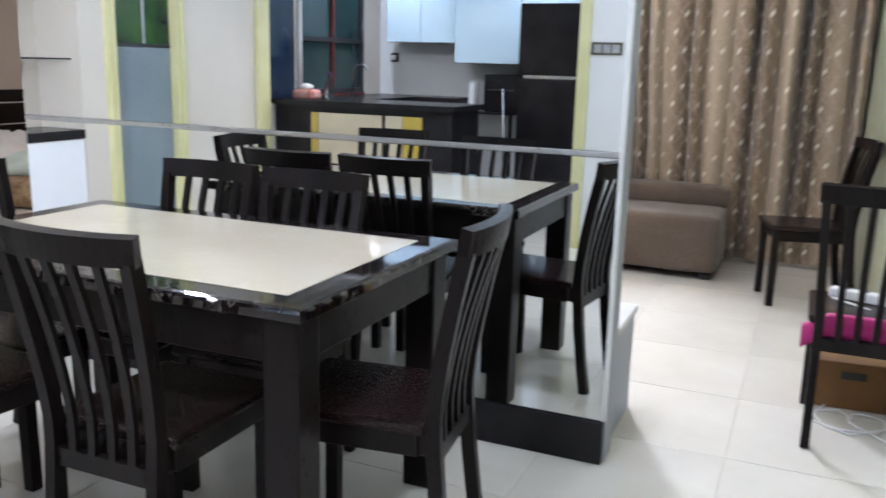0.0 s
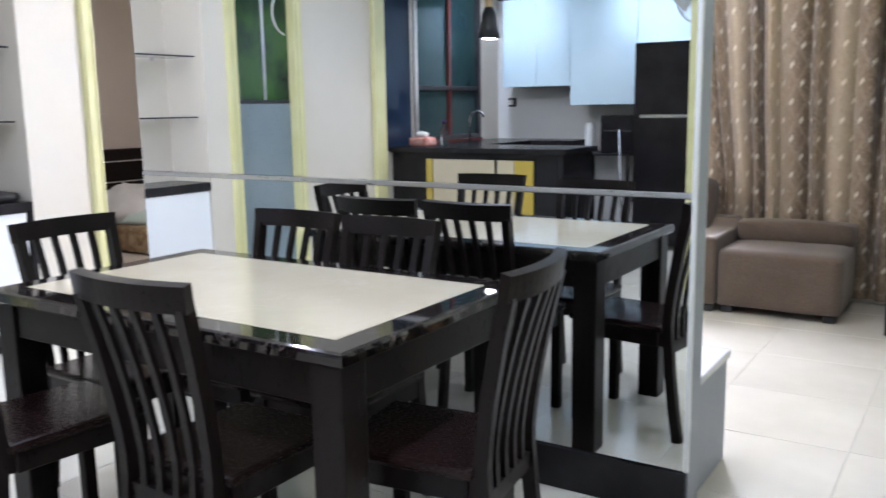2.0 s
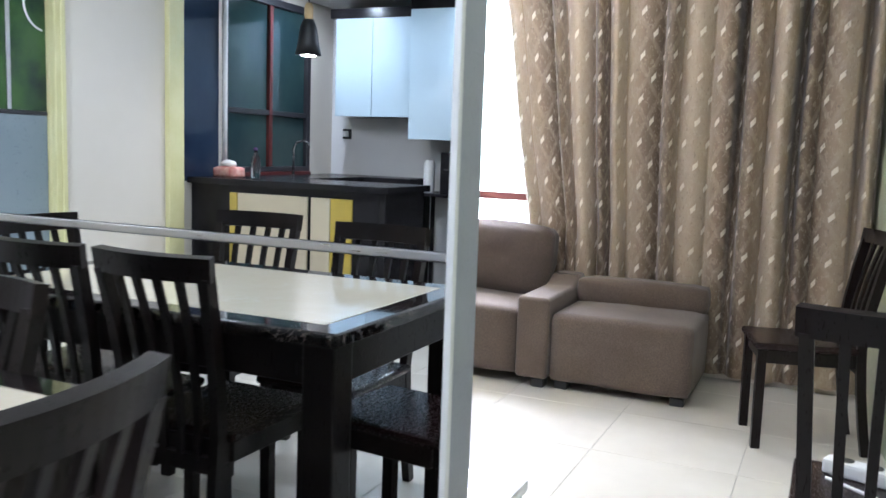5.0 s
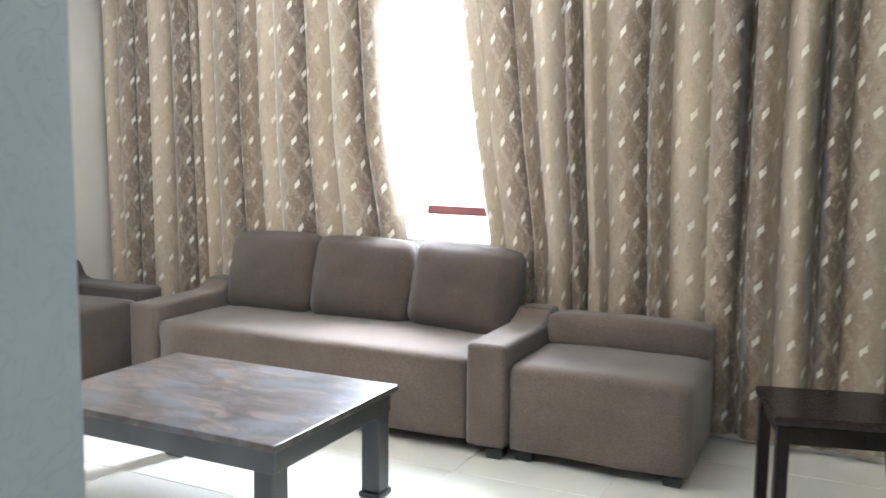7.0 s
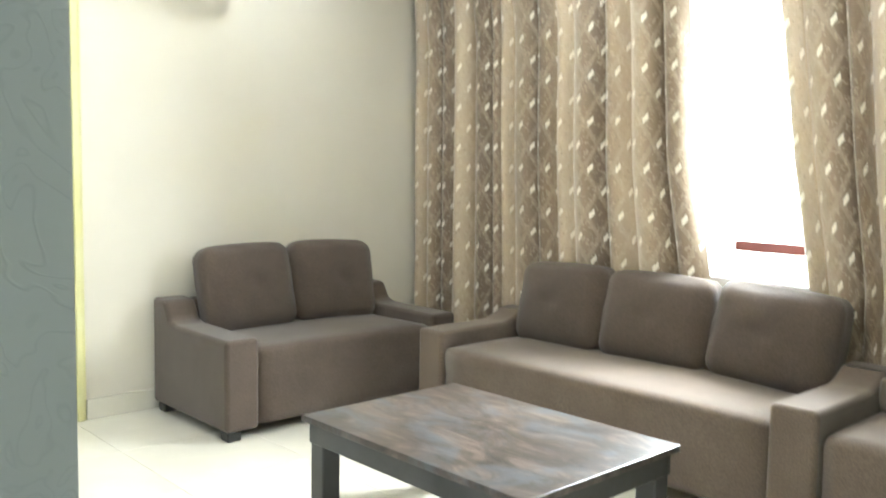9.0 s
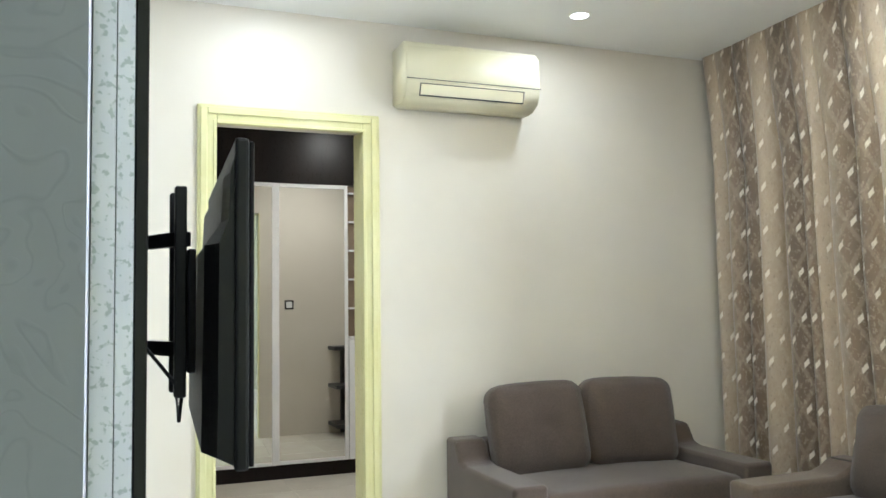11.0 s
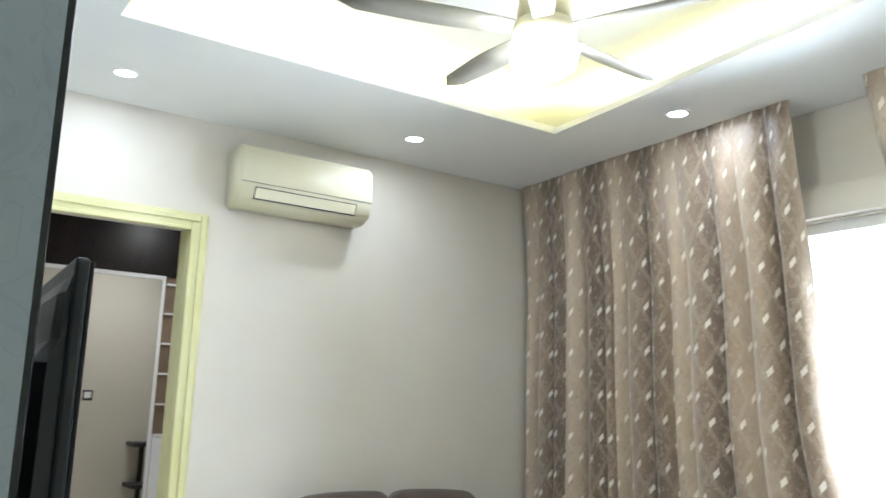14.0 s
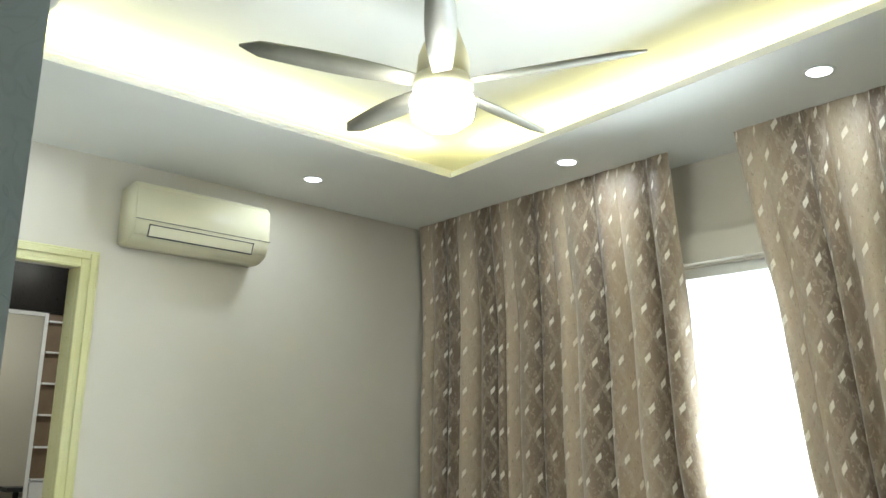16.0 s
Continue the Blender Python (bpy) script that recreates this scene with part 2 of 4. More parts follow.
def curtain_cloth():
    """Brown damask: broad vertical bands that paint in the folds' light and shade, with rows of pale lozenges, laid on
    by the cloth's own UV.
    """
    m, nt, b = material("brown patterned curtain cloth")
    uv = node(nt, "UVMap")
    sep = node(nt, "SeparateXYZ")
    nt.links.new(uv.outputs[0], sep.inputs[0])
    u, w = sep.outputs[0], sep.outputs[1]
    fold_shade = math_node(nt, "SINE", math_node(nt, "MULTIPLY", u, 9.7))
    base = ramp(nt, math_node(nt, "MULTIPLY_ADD", fold_shade, 0.5, 0.5), [(0.06, (0.135, 0.092, 0.060)), (0.45, (0.25, 0.182, 0.125)), (0.94, (0.43, 0.338, 0.245))])
    du, dw = 0.072, 0.23
    cu = math_node(nt, "DIVIDE", u, du)
    stag = math_node(nt, "MULTIPLY", math_node(nt, "MODULO", math_node(nt, "FLOOR", cu), 2.0), 0.5)
    fu = math_node(nt, "SUBTRACT", math_node(nt, "FRACT", cu), 0.5)
    fw = math_node(nt, "SUBTRACT", math_node(nt, "FRACT", math_node(nt, "ADD", math_node(nt, "DIVIDE", w, dw), stag)), 0.5)
    skew = math_node(nt, "MULTIPLY_ADD", fw, -1.5, fu)
    d = math_node(nt, "ADD", math_node(nt, "MULTIPLY", math_node(nt, "ABSOLUTE", skew), 3.3), math_node(nt, "MULTIPLY", math_node(nt, "ABSOLUTE", fw), 6.0))
    fine = noise_fac(nt, coords(nt, (1, 1, 1), "UV"), 60, 3)
    d2 = math_node(nt, "MULTIPLY_ADD", fine, 0.5, math_node(nt, "SUBTRACT", d, 0.25))
    motif = ramp(nt, d2, [(0.62, (1, 1, 1)), (0.82, (0, 0, 0))])
    leaf = ramp(nt, noise_fac(nt, coords(nt, (1, 0.6, 1), "UV"), 58, 3, 0.5, 1.0), [(0.56, (0, 0, 0)), (0.62, (1, 1, 1))])
    wob = math_node(nt, "MULTIPLY_ADD", fine, 0.16, -0.08)
    trellis = None
    for sign in (1.0, -1.0):
        diag = math_node(nt, "ADD", math_node(nt, "MULTIPLY_ADD", math_node(nt, "DIVIDE", w, dw), sign, math_node(nt, "DIVIDE", u, du * 2)), wob)
        line = ramp(nt, math_node(nt, "ABSOLUTE", math_node(nt, "SUBTRACT", math_node(nt, "FRACT", diag), 0.5)), [(0.06, (1, 1, 1)), (0.13, (0, 0, 0))])
        trellis = line if trellis is None else math_node(nt, "MAXIMUM", trellis, line)
    col = mix(nt, math_node(nt, "MULTIPLY", trellis, 0.24), base, (0.50, 0.42, 0.32))
    col = mix(nt, math_node(nt, "MULTIPLY", leaf, 0.28), col, (0.56, 0.48, 0.38))
    col = mix(nt, math_node(nt, "MULTIPLY", motif, 0.85), col, (0.82, 0.76, 0.66))
    speck = ramp(nt, noise_fac(nt, coords(nt, (1, 0.45, 1), "UV"), 95, 3, 0.6, 0.6), [(0.60, (0, 0, 0)), (0.68, (1, 1, 1))])
    col = mix(nt, math_node(nt, "MULTIPLY", speck, 0.5), col, (0.13, 0.10, 0.075))
    nt.links.new(col, b.inputs["Base Color"])
    b.inputs["Roughness"].default_value = 0.42
    b.inputs["Sheen Weight"].default_value = 0.3
    bump(nt, b, noise_fac(nt, coords(nt, (1, 1, 1), "UV"), 260, 2), 0.25, 0.001)
    tr = node(nt, "BsdfTranslucent")
    nt.links.new(col, tr.inputs["Color"])
    ms = node(nt, "MixShader", Fac=0.025)
    nt.links.new(b.outputs[0], ms.inputs[1])
    nt.links.new(tr.outputs[0], ms.inputs[2])
    out = next(n for n in nt.nodes if n.type == "OUTPUT_MATERIAL")
    nt.links.new(ms.outputs[0], out.inputs[0])
    return m


M_CURTAIN = curtain_cloth()


# ---- mesh helpers ----
def link_mesh(name, bm, mat, parent=None, label="", smooth=False):
    me = bpy.data.meshes.new(name)
    bmesh.ops.recalc_face_normals(bm, faces=bm.faces)
    bm.to_mesh(me)
    bm.free()
    if mat:
        me.materials.append(mat)
    if smooth:
        for p in me.polygons:
            p.use_smooth = smooth is True or p.area < smooth
    ob = new(name, me)
    if parent:
        ob.parent = parent
    return tagged(ob, label)


def part(name, bm, mat, parent, label="", smooth=False):
    return link_mesh(name, bm, mat, parent, label, smooth)


def thing(name, at, turn, label, category, group="", kind=""):
    ob = new(name)
    ob.matrix_basis = pose(*at, 0, 0, turn)
    return tagged(ob, label, category, group, kind)


def box(bm, x0, x1, y0, y1, z0, z1, bevel=0.0, segments=1):
    geo = bmesh.ops.create_cube(bm, size=1.0)
    vs = geo["verts"]
    for v in vs:
        v.co = Vector((x0 if v.co.x < 0 else x1, y0 if v.co.y < 0 else y1, z0 if v.co.z < 0 else z1))
    if bevel:
        es = {e for v in vs for e in v.link_edges}
        bmesh.ops.bevel(bm, geom=list(es), offset=bevel, segments=segments, affect="EDGES", profile=0.6)
    return bm


def boxes(*specs, bevel=0.0, segments=1):
    bm = bmesh.new()
    for s in specs:
        box(bm, *s, bevel=bevel, segments=segments)
    return bm


def lathe(profile, steps=24, bm=None, at=(0, 0, 0), caps=True):
    bm = bm or bmesh.new()
    rings = []
    for r, z in profile:
        rings.append([bm.verts.new((at[0] + r * math.cos(2 * math.pi * i / steps), at[1] + r * math.sin(2 * math.pi * i / steps), at[2] + z)) for i in range(steps)])
    for a, b in zip(rings, rings[1:]):
        for i in range(steps):
            bm.faces.new((a[i], a[(i + 1) % steps], b[(i + 1) % steps], b[i]))
    for ring in (rings[0], rings[-1]) if caps else ():
        bm.faces.new(ring)
    return bm


def sweep(points, w, d, bm=None, side=Vector((1, 0, 0))):
    """A bar of rectangular section along points; w along side, d across."""
    bm = bm or bmesh.new()
    pts = [Vector(p) for p in points]
    rings = []
    for i, p in enumerate(pts):
        t = (pts[min(i + 1, len(pts) - 1)] - pts[max(i - 1, 0)]).normalized()
        s = (side - t * side.dot(t)).normalized()
        n = t.cross(s)
        rings.append([bm.verts.new(p + s * a * w / 2 + n * b * d / 2) for a, b in ((-1, -1), (1, -1), (1, 1), (-1, 1))])
    for a, b in zip(rings, rings[1:]):
        for i in range(4):
            bm.faces.new((a[i], a[(i + 1) % 4], b[(i + 1) % 4], b[i]))
    bm.faces.new(rings[0])
    bm.faces.new(rings[-1])
    return bm


def tube(points, r, steps=8, bm=None):
    bm = bm or bmesh.new()
    pts = [Vector(p) for p in points]
    rings = []
    up = Vector((0.3, 0.2, 1)).normalized()
    for i, p in enumerate(pts):
        t = (pts[min(i + 1, len(pts) - 1)] - pts[max(i - 1, 0)]).normalized()
        s = t.cross(up)
        s = s.normalized() if s.length > 1e-4 else Vector((1, 0, 0))
        n = t.cross(s)
        rings.append([bm.verts.new(p + (s * math.cos(2 * math.pi * k / steps) + n * math.sin(2 * math.pi * k / steps)) * r) for k in range(steps)])
    for a, b in zip(rings, rings[1:]):
        for i in range(steps):
            bm.faces.new((a[i], a[(i + 1) % steps], b[(i + 1) % steps], b[i]))
    bm.faces.new(rings[0])
    bm.faces.new(rings[-1])
    return bm


def cushion(x0, x1, y0, y1, z0, z1, puff=0.03, n=8, corner=0.05, dimple=0.0, bm=None, side_puff=None):
    """A stuffed block: rounded edges, bulging faces, a tufted hollow in the middle of its front where dimple is given."""
    bm = bm or bmesh.new()
    geo = bmesh.ops.create_cube(bm, size=2.0)
    vs = geo["verts"]
    es = list({e for v in vs for e in v.link_edges})
    bmesh.ops.subdivide_edges(bm, edges=es, cuts=n, use_grid_fill=True)
    h = Vector(((x1 - x0) / 2, (y1 - y0) / 2, (z1 - z0) / 2))
    c = Vector(((x0 + x1) / 2, (y0 + y1) / 2, (z0 + z1) / 2))
    done = [v for v in bm.verts if max(abs(v.co.x), abs(v.co.y), abs(v.co.z)) > 0.999 and max(abs(k) for k in v.co) < 1.001]
    for v in done:
        q = v.co.copy()
        p = Vector((q.x * h.x, q.y * h.y, q.z * h.z))
        core = Vector([max(-(h[i] - corner), min(h[i] - corner, p[i])) for i in range(3)])
        off = p - core
        if off.length > 1e-6:
            p = core + off.normalized() * min(off.length, corner)
        k = [(1 - q[(i + 1) % 3] ** 2) * (1 - q[(i + 2) % 3] ** 2) for i in range(3)]
        for i in range(3):
            if abs(q[i]) > 0.999:
                p[i] += math.copysign((puff if i == 1 or side_puff is None else side_puff) * k[i], q[i])
        if dimple and q.y < -0.999:
            p.y += dimple * math.exp(-((q.x / 0.16) ** 2 + (q.z / 0.16) ** 2)) + dimple * 0.35 * math.exp(-(q.z / 0.07) ** 2) * max(0, 1 - abs(q.x) * 1.3)
        p += Vector((0.004 * noise.noise(q * 2.3 + c), 0.006 * noise.noise(q * 2.7 - c), 0.005 * noise.noise(q * 2.1 + c * 2)))
        v.co = p + c
    return bm


# ---- the plan ----
XL, XLB = -4.03, -4.16          # wall with the bedroom door, its two faces
YW = 6.82                       # window wall at the door side; it runs a little out of square
WSKEW = 0.045
CEIL = 2.668
YM, YB = 3.25, 3.365            # partition: mirror face and living face
PX0, PX1 = -2.85, -0.39
YK = 0.0                        # wall with the kitchen opening
KB = -2.15                      # kitchen end wall


def xr(y):
    """The papered wall runs a little out of square."""
    return 0.40 + (6.75 - y) * 0.085


def window_line(bm):
    """Shears a part of the window wall to the slight skew of the room."""
    for v in bm.verts:
        v.co.y -= WSKEW * (v.co.x - XL)
    return bm


def structure(name, bm, mat, label, category="wall"):
    return tagged(link_mesh(name, bm, mat), label, category, "", "structure")


floor = structure("floor", boxes((-7.5, 1.4, -2.4, 7.8, -0.2, -0.0022)), M_GROUT, "polished cream tile floor with thin grey joints", "floor")
structure("wall_left", boxes(
    (XLB, XL, -2.35, -1.78, 0, CEIL), (XLB, XL, -1.78, -0.60, 0, 0.90), (XLB, XL, -1.78, -0.60, 2.36, CEIL), (XLB, XL, -0.60, 0.93, 0, CEIL),
    (XLB, XL, 0.93, 1.53, 2.12, CEIL), (XLB, XL, 1.53, 1.80, 0, CEIL), (XLB, XL, 1.80, 3.44, 2.36, CEIL), (XLB, XL, 3.44, 3.875, 0, CEIL),
    (XLB, XL, 3.875, 4.605, 2.11, CEIL), (XLB, XL, 4.605, YW + 0.15, 0, CEIL),
    (XL - 0.45, XL - 0.36, 1.72, 3.52, 0, CEIL), (XL - 0.36, XLB, 1.72, 1.80, 0, CEIL), (XL - 0.36, XLB, 3.44, 3.52, 0, CEIL), (XL - 0.36, XLB, 1.80, 3.44, 2.36, CEIL)),
    M_WALL, "smooth cream painted wall with doors and a shelf niche")
structure("wall_window", window_line(boxes((-4.16, -2.75, YW, YW + 0.15, 0, CEIL), (-1.0, 1.2, YW, YW + 0.15, 0, CEIL), (-2.75, -1.0, YW, YW + 0.15, 0, 0.72), (-2.75, -1.0, YW, YW + 0.15, 2.16, CEIL),
    (-2.9, -0.9, YW - 0.05, YW - 0.002, 2.165, 2.30))), M_WALL, "cream painted wall round the curtained window")
bm = bmesh.new()
lo, hi = [], []
for y, o in ((-2.35, 0), (YW + 0.15, 0), (YW + 0.15, 0.15), (-2.35, 0.15)):
    lo.append(bm.verts.new((xr(y) + o, y, 0)))
    hi.append(bm.verts.new((xr(y) + o, y, CEIL)))
for i in range(4):
    bm.faces.new((lo[i], lo[(i + 1) % 4], hi[(i + 1) % 4], hi[i]))
bm.faces.new(lo), bm.faces.new(hi)
structure("wall_right", bm, M_PAPER_GREEN, "wall in pale green wallpaper with scrolling lines")
structure("wall_kitchen", boxes((-1.325, 1.3, YK - 0.12, YK, 0, CEIL), (-4.03, -1.325, YK - 0.12, YK, 2.36, CEIL)), M_WHITE, "white painted wall with the kitchen opening")
structure("wall_kitchen_end", boxes((-4.16, -1.285, KB - 0.12, KB, 0, CEIL), (-1.405, -1.285, KB, YK - 0.14, 0, CEIL)), M_WHITE, "white painted kitchen end wall")
structure("wall_bedroom", boxes((-7.45, -7.3, 3.3, 7.75, 0, CEIL), (-7.3, XLB, 7.6, 7.75, 0, CEIL), (XLB - 0.1, XLB - 0.001, 6.98, 7.6, 0, CEIL), (-7.3, XL - 0.45, 3.3, 3.42, 0, CEIL)), M_PEACH, "peach painted bedroom walls")
structure("wall_bathroom", boxes((-5.7, -5.6, 0.4, 2.0, 0, CEIL), (-5.6, XLB, 0.4, 0.5, 0, CEIL), (-5.6, XL - 0.45, 1.62, 1.72, 0, CEIL)), M_WHITE, "plain walls of the room behind the glazed door")

# ceiling with a raised tray over the living room
TX0, TX1, TY0, TY1, TZ = -3.03, -0.55, 3.95, 6.08, 2.80
SKEW = 0.115                    # the tray edge by the window runs out of square
structure("ceiling", boxes((-8.2, TX0, -2.4, 7.8, CEIL, CEIL + 0.03), (TX1, 1.4, -2.4, 7.1, CEIL, CEIL + 0.03), (TX0, TX1, -2.4, TY0, CEIL, CEIL + 0.03), 
    (TX0 - 0.35, TX1 + 0.35, TY0 - 0.35, TY1 + 0.35, TZ + 0.06, TZ + 0.1),
    (TX0 - 0.38, TX0 - 0.35, TY0 - 0.35, TY1 + 0.35, CEIL + 0.03, TZ + 0.1), (TX1 + 0.35, TX1 + 0.38, TY0 - 0.35, TY1 + 0.35, CEIL + 0.03, TZ + 0.1),
    (TX0 - 0.35, TX1 + 0.35, TY0 - 0.38, TY0 - 0.35, CEIL + 0.03, TZ + 0.1), (TX0 - 0.35, TX1 + 0.35, TY1 + 0.35, TY1 + 0.38, CEIL + 0.03, TZ + 0.1)),
    M_CEIL, "white plaster ceiling with a raised lit tray", "ceiling")

bm = bmesh.new()
lo, hi = [], []
for x, y in ((TX0, TY1), (TX1, TY1 - SKEW * (TX1 - TX0)), (TX1, 7.1), (TX0, 7.1)):
    lo.append(bm.verts.new((x, y, CEIL)))
    hi.append(bm.verts.new((x, y, CEIL + 0.03)))
for i in range(4):
    bm.faces.new((lo[i], lo[(i + 1) % 4], hi[(i + 1) % 4], hi[i]))
bm.faces.new(lo), bm.faces.new(hi)
structure("ceiling_soffit", bm, M_CEIL, "white plaster soffit above the curtains", "ceiling")

# ---- lamps of the place ----
# the fifth living room downlight is unseen, added to brighten the floral boards
DOWNLIGHTS = [(-3.62, 4.12), (-3.58, 5.59), (-2.43, 6.30), (-1.11, 6.13), (-0.02, 4.05), (-2.4, 3.66), (-1.1, 3.66)]
DINING = [(-2.6, 1.0), (-0.6, 1.0), (-2.6, 2.5), (-0.6, 2.5)]
KITCHEN = [(-3.61, -1.33), (-2.17, -1.49)]
KC = 2.42
structure("ceiling_kitchen", boxes((-4.028, -1.407, KB + 0.001, YK - 0.137, KC, KC + 0.05)), M_CEIL, "lower white plaster ceiling of the kitchen", "ceiling")
BEDROOM = [(-5.1, 5.2)]
for i, (x, y) in enumerate(DOWNLIGHTS + DINING + KITCHEN + BEDROOM):
    top = KC if 11 <= i < 13 else CEIL
    lampthing = thing("downlight", (x, y, top), 0, "round white recessed downlight, lit, in the ceiling", "downlight", "ceiling downlights")
    part("trim_ring", lathe([(0.058, 0.0), (0.056, -0.003), (0.045, -0.003)], 24, caps=False), M_PLASTIC, lampthing)
    part("lamp_face", lathe([(0.044, -0.0025), (0.044, -0.0005)], 20), M_LAMP, lampthing, "glowing white lamp face")
    watts = 5.0 if i < 4 else 5 if i == 4 else 6 if i < 7 else 16 if i < 13 else 22
    area("downlight_lamp", (x, y, top - 0.012), (x, y, 0), 0.09, watts, COOL if i < 7 else DAYWHITE if i < 13 else (1.0, 0.94, 0.83))
for name, size, sy, at in (("cove_lamp", 2.3, 0.05, (-1.8, TY1 + 0.12, CEIL + 0.05)), ("cove_lamp", 2.3, 0.05, (-1.8, TY0 - 0.12, CEIL + 0.05)),
                           ("cove_lamp", 0.05, 2.0, (TX0 - 0.12, 5.0, CEIL + 0.05)), ("cove_lamp", 0.05, 2.0, (TX1 + 0.12, 5.0, CEIL + 0.05))):
    lamp = bpy.data.lights.new(name, "AREA")
    lamp.shape, lamp.size, lamp.size_y, lamp.energy, lamp.color = "RECTANGLE", size, sy, 18, WARM
    ob = new(name, lamp)
    ob.matrix_world = Matrix.Translation(at) @ Euler((math.pi, 0, 0)).to_matrix().to_4x4()
winlamp = bpy.data.lights.new("window_daylight", "AREA")
winlamp.shape, winlamp.size, winlamp.size_y, winlamp.energy, winlamp.color = "RECTANGLE", 0.34, 1.02, 100, (0.92, 0.97, 1.0)
winlamp.spread = radians(130)
new("window_daylight", winlamp).matrix_world = look((-1.73, YW - 0.105, 1.50), (-1.66, 5.2, 1.33))

# outside, seen through the curtain gap
structure("backdrop", boxes((-6, 3, 9.0, 9.05, -1, 3.0)), M_SKYGLOW, "bright overcast sky outside the window", "sky")

# ---- partition, mirror, TV side ----
structure("wall_partition", boxes((PX0, PX1, YM + 0.012, YB, 0, CEIL)), M_PAPER_GREY, "partition end in grey scroll wallpaper")
structure("baseboard_mirror", boxes((PX0, PX1 - 0.004, YM - 0.012, YM + 0.012, 0, 0.145), bevel=0.002), M_SKIRT, "black gloss skirting under the mirror", "skirting")
wallmirror = thing("wall_mirror", (0, YM, 0), 0, "full height frameless wall mirror with a metal joint strip", "mirror")
part("mirror_panel", boxes((PX0, PX1 - 0.012, 0, 0.011, 0.147, 0.992)), M_MIRROR, wallmirror)
part("mirror_panel", boxes((PX0, PX1 - 0.012, 0, 0.011, 1.012, CEIL - 0.002)), M_MIRROR, wallmirror)
part("joint_strip", boxes((PX0, PX1 - 0.012, -0.004, 0.011, 0.994, 1.010), bevel=0.0015), M_METAL, wallmirror, "thin aluminium joint strip")
part("edge_trim", boxes((PX1 - 0.012, PX1 + 0.003, -0.004, 0.0115, 0.147, CEIL - 0.002), bevel=0.002), M_PLASTIC, wallmirror, "white edge trim")

tvpanel = thing("tv_wall_panel", (0, YB, 0), 0, "white floral edge boards and a black glass panel behind the television", "wall panel")
part("floral_board", boxes((PX0 + 0.2, PX1 - 0.195, 0.001, 0.0155, 0.41, CEIL - 0.002)), M_PAPER_FLORAL, tvpanel, "white floral backing board")
part("floral_board", boxes((PX0 + 0.2, PX1 - 0.195, 0.0162, 0.027, 0.41, CEIL - 0.002)), M_PAPER_FLORAL, tvpanel, "white floral backing board")
part("glass_panel", boxes((PX0 + 0.2, PX1 - 0.196, 0.0275, 0.036, 0.41, CEIL - 0.002), bevel=0.001), M_BLACKGLASS, tvpanel, "black gloss glass panel")

console = thing("tv_console", (0, YB, 0), 0, "long low white console under the television with grey side", "console")
part("body", boxes((PX0 + 0.2, PX1 - 0.02, 0.002, 0.40, 0.0, 0.375), bevel=0.003), M_PAPER_GREY, console, "pale grey carcass")
part("top", boxes((PX0 + 0.19, PX1 - 0.012, 0.002, 0.415, 0.377, 0.405), bevel=0.004, segments=2), M_GLOSSWHITE, console, "white gloss top board")
for i in range(3):
    x0 = PX0 + 0.22 + i * 0.74
    part("drawer_front", boxes((x0, x0 + 0.72, 0.402, 0.418, 0.06, 0.36), bevel=0.003), M_GLOSSWHITE, console, "white gloss drawer front")

tv = thing("television", (-1.875, 3.628, 1.275), -4, "flat black television on a swivel wall bracket, seen from behind", "television")
part("screen", boxes((-0.435, 0.435, 0.0117, 0.02, -0.288, 0.258), bevel=0.003, segments=2), M_SKIRT, tv, "black glossy screen")
part("back_cover", boxes((-0.44, 0.44, -0.012, 0.0115, -0.293, 0.263), bevel=0.006, segments=2), M_BLACK, tv)
bm = bmesh.new()
prof = [(-0.0125, -0.285), (-0.0125, 0.235), (-0.026, 0.205), (-0.030, 0.125), (-0.058, 0.085), (-0.062, -0.27)]
rings = [[bm.verts.new((x, y if abs(x) < 0.42 else y * 0.55 - 0.005, z)) for y, z in prof] for x in (-0.43, -0.36, 0.36, 0.43)]
for a, b in zip(rings, rings[1:]):
    for i in range(len(prof)):
        bm.faces.new((a[i], a[(i + 1) % len(prof)], b[(i + 1) % len(prof)], b[i]))
bm.faces.new(rings[0]), bm.faces.new(rings[-1])
part("rear_bulge", bm, M_BLACK, tv)
mount = thing("tv_bracket", (-1.875, YB + 0.036, 1.28), 0, "black steel swivel bracket on the black panel", "bracket")
part("wall_plate", boxes((-0.20, -0.15, 0.001, 0.012, -0.19, 0.19), (0.15, 0.20, 0.001, 0.012, -0.19, 0.19), (-0.22, 0.22, 0.012, 0.026, 0.09, 0.14), (-0.22, 0.22, 0.012, 0.026, -0.14, -0.09), bevel=0.002), M_BLACK, mount)
for z in (0.115, -0.115):
    part("arm", sweep([(0, 0.026, z), (-0.10, 0.08, z), (0.03, 0.142, z)], 0.03, 0.028, side=Vector((0, 0, 1))), M_BLACK, mount)
part("screen_plate", boxes((-0.06, 0.1, 0.142, 0.158, -0.16, 0.09), bevel=0.003), M_BLACK, mount)
for x in (-0.05, 0.07):
    part("rail", boxes((x - 0.012, x + 0.012, 0.118, 0.1415, -0.21, 0.22), bevel=0.003), M_BLACK, mount)
part("cable", tube([(0.0, 0.02, -0.05), (0.08, 0.12, -0.18), (0.05, 0.13, -0.26), (0.0, 0.15, -0.12)], 0.004), M_BLACK, mount)

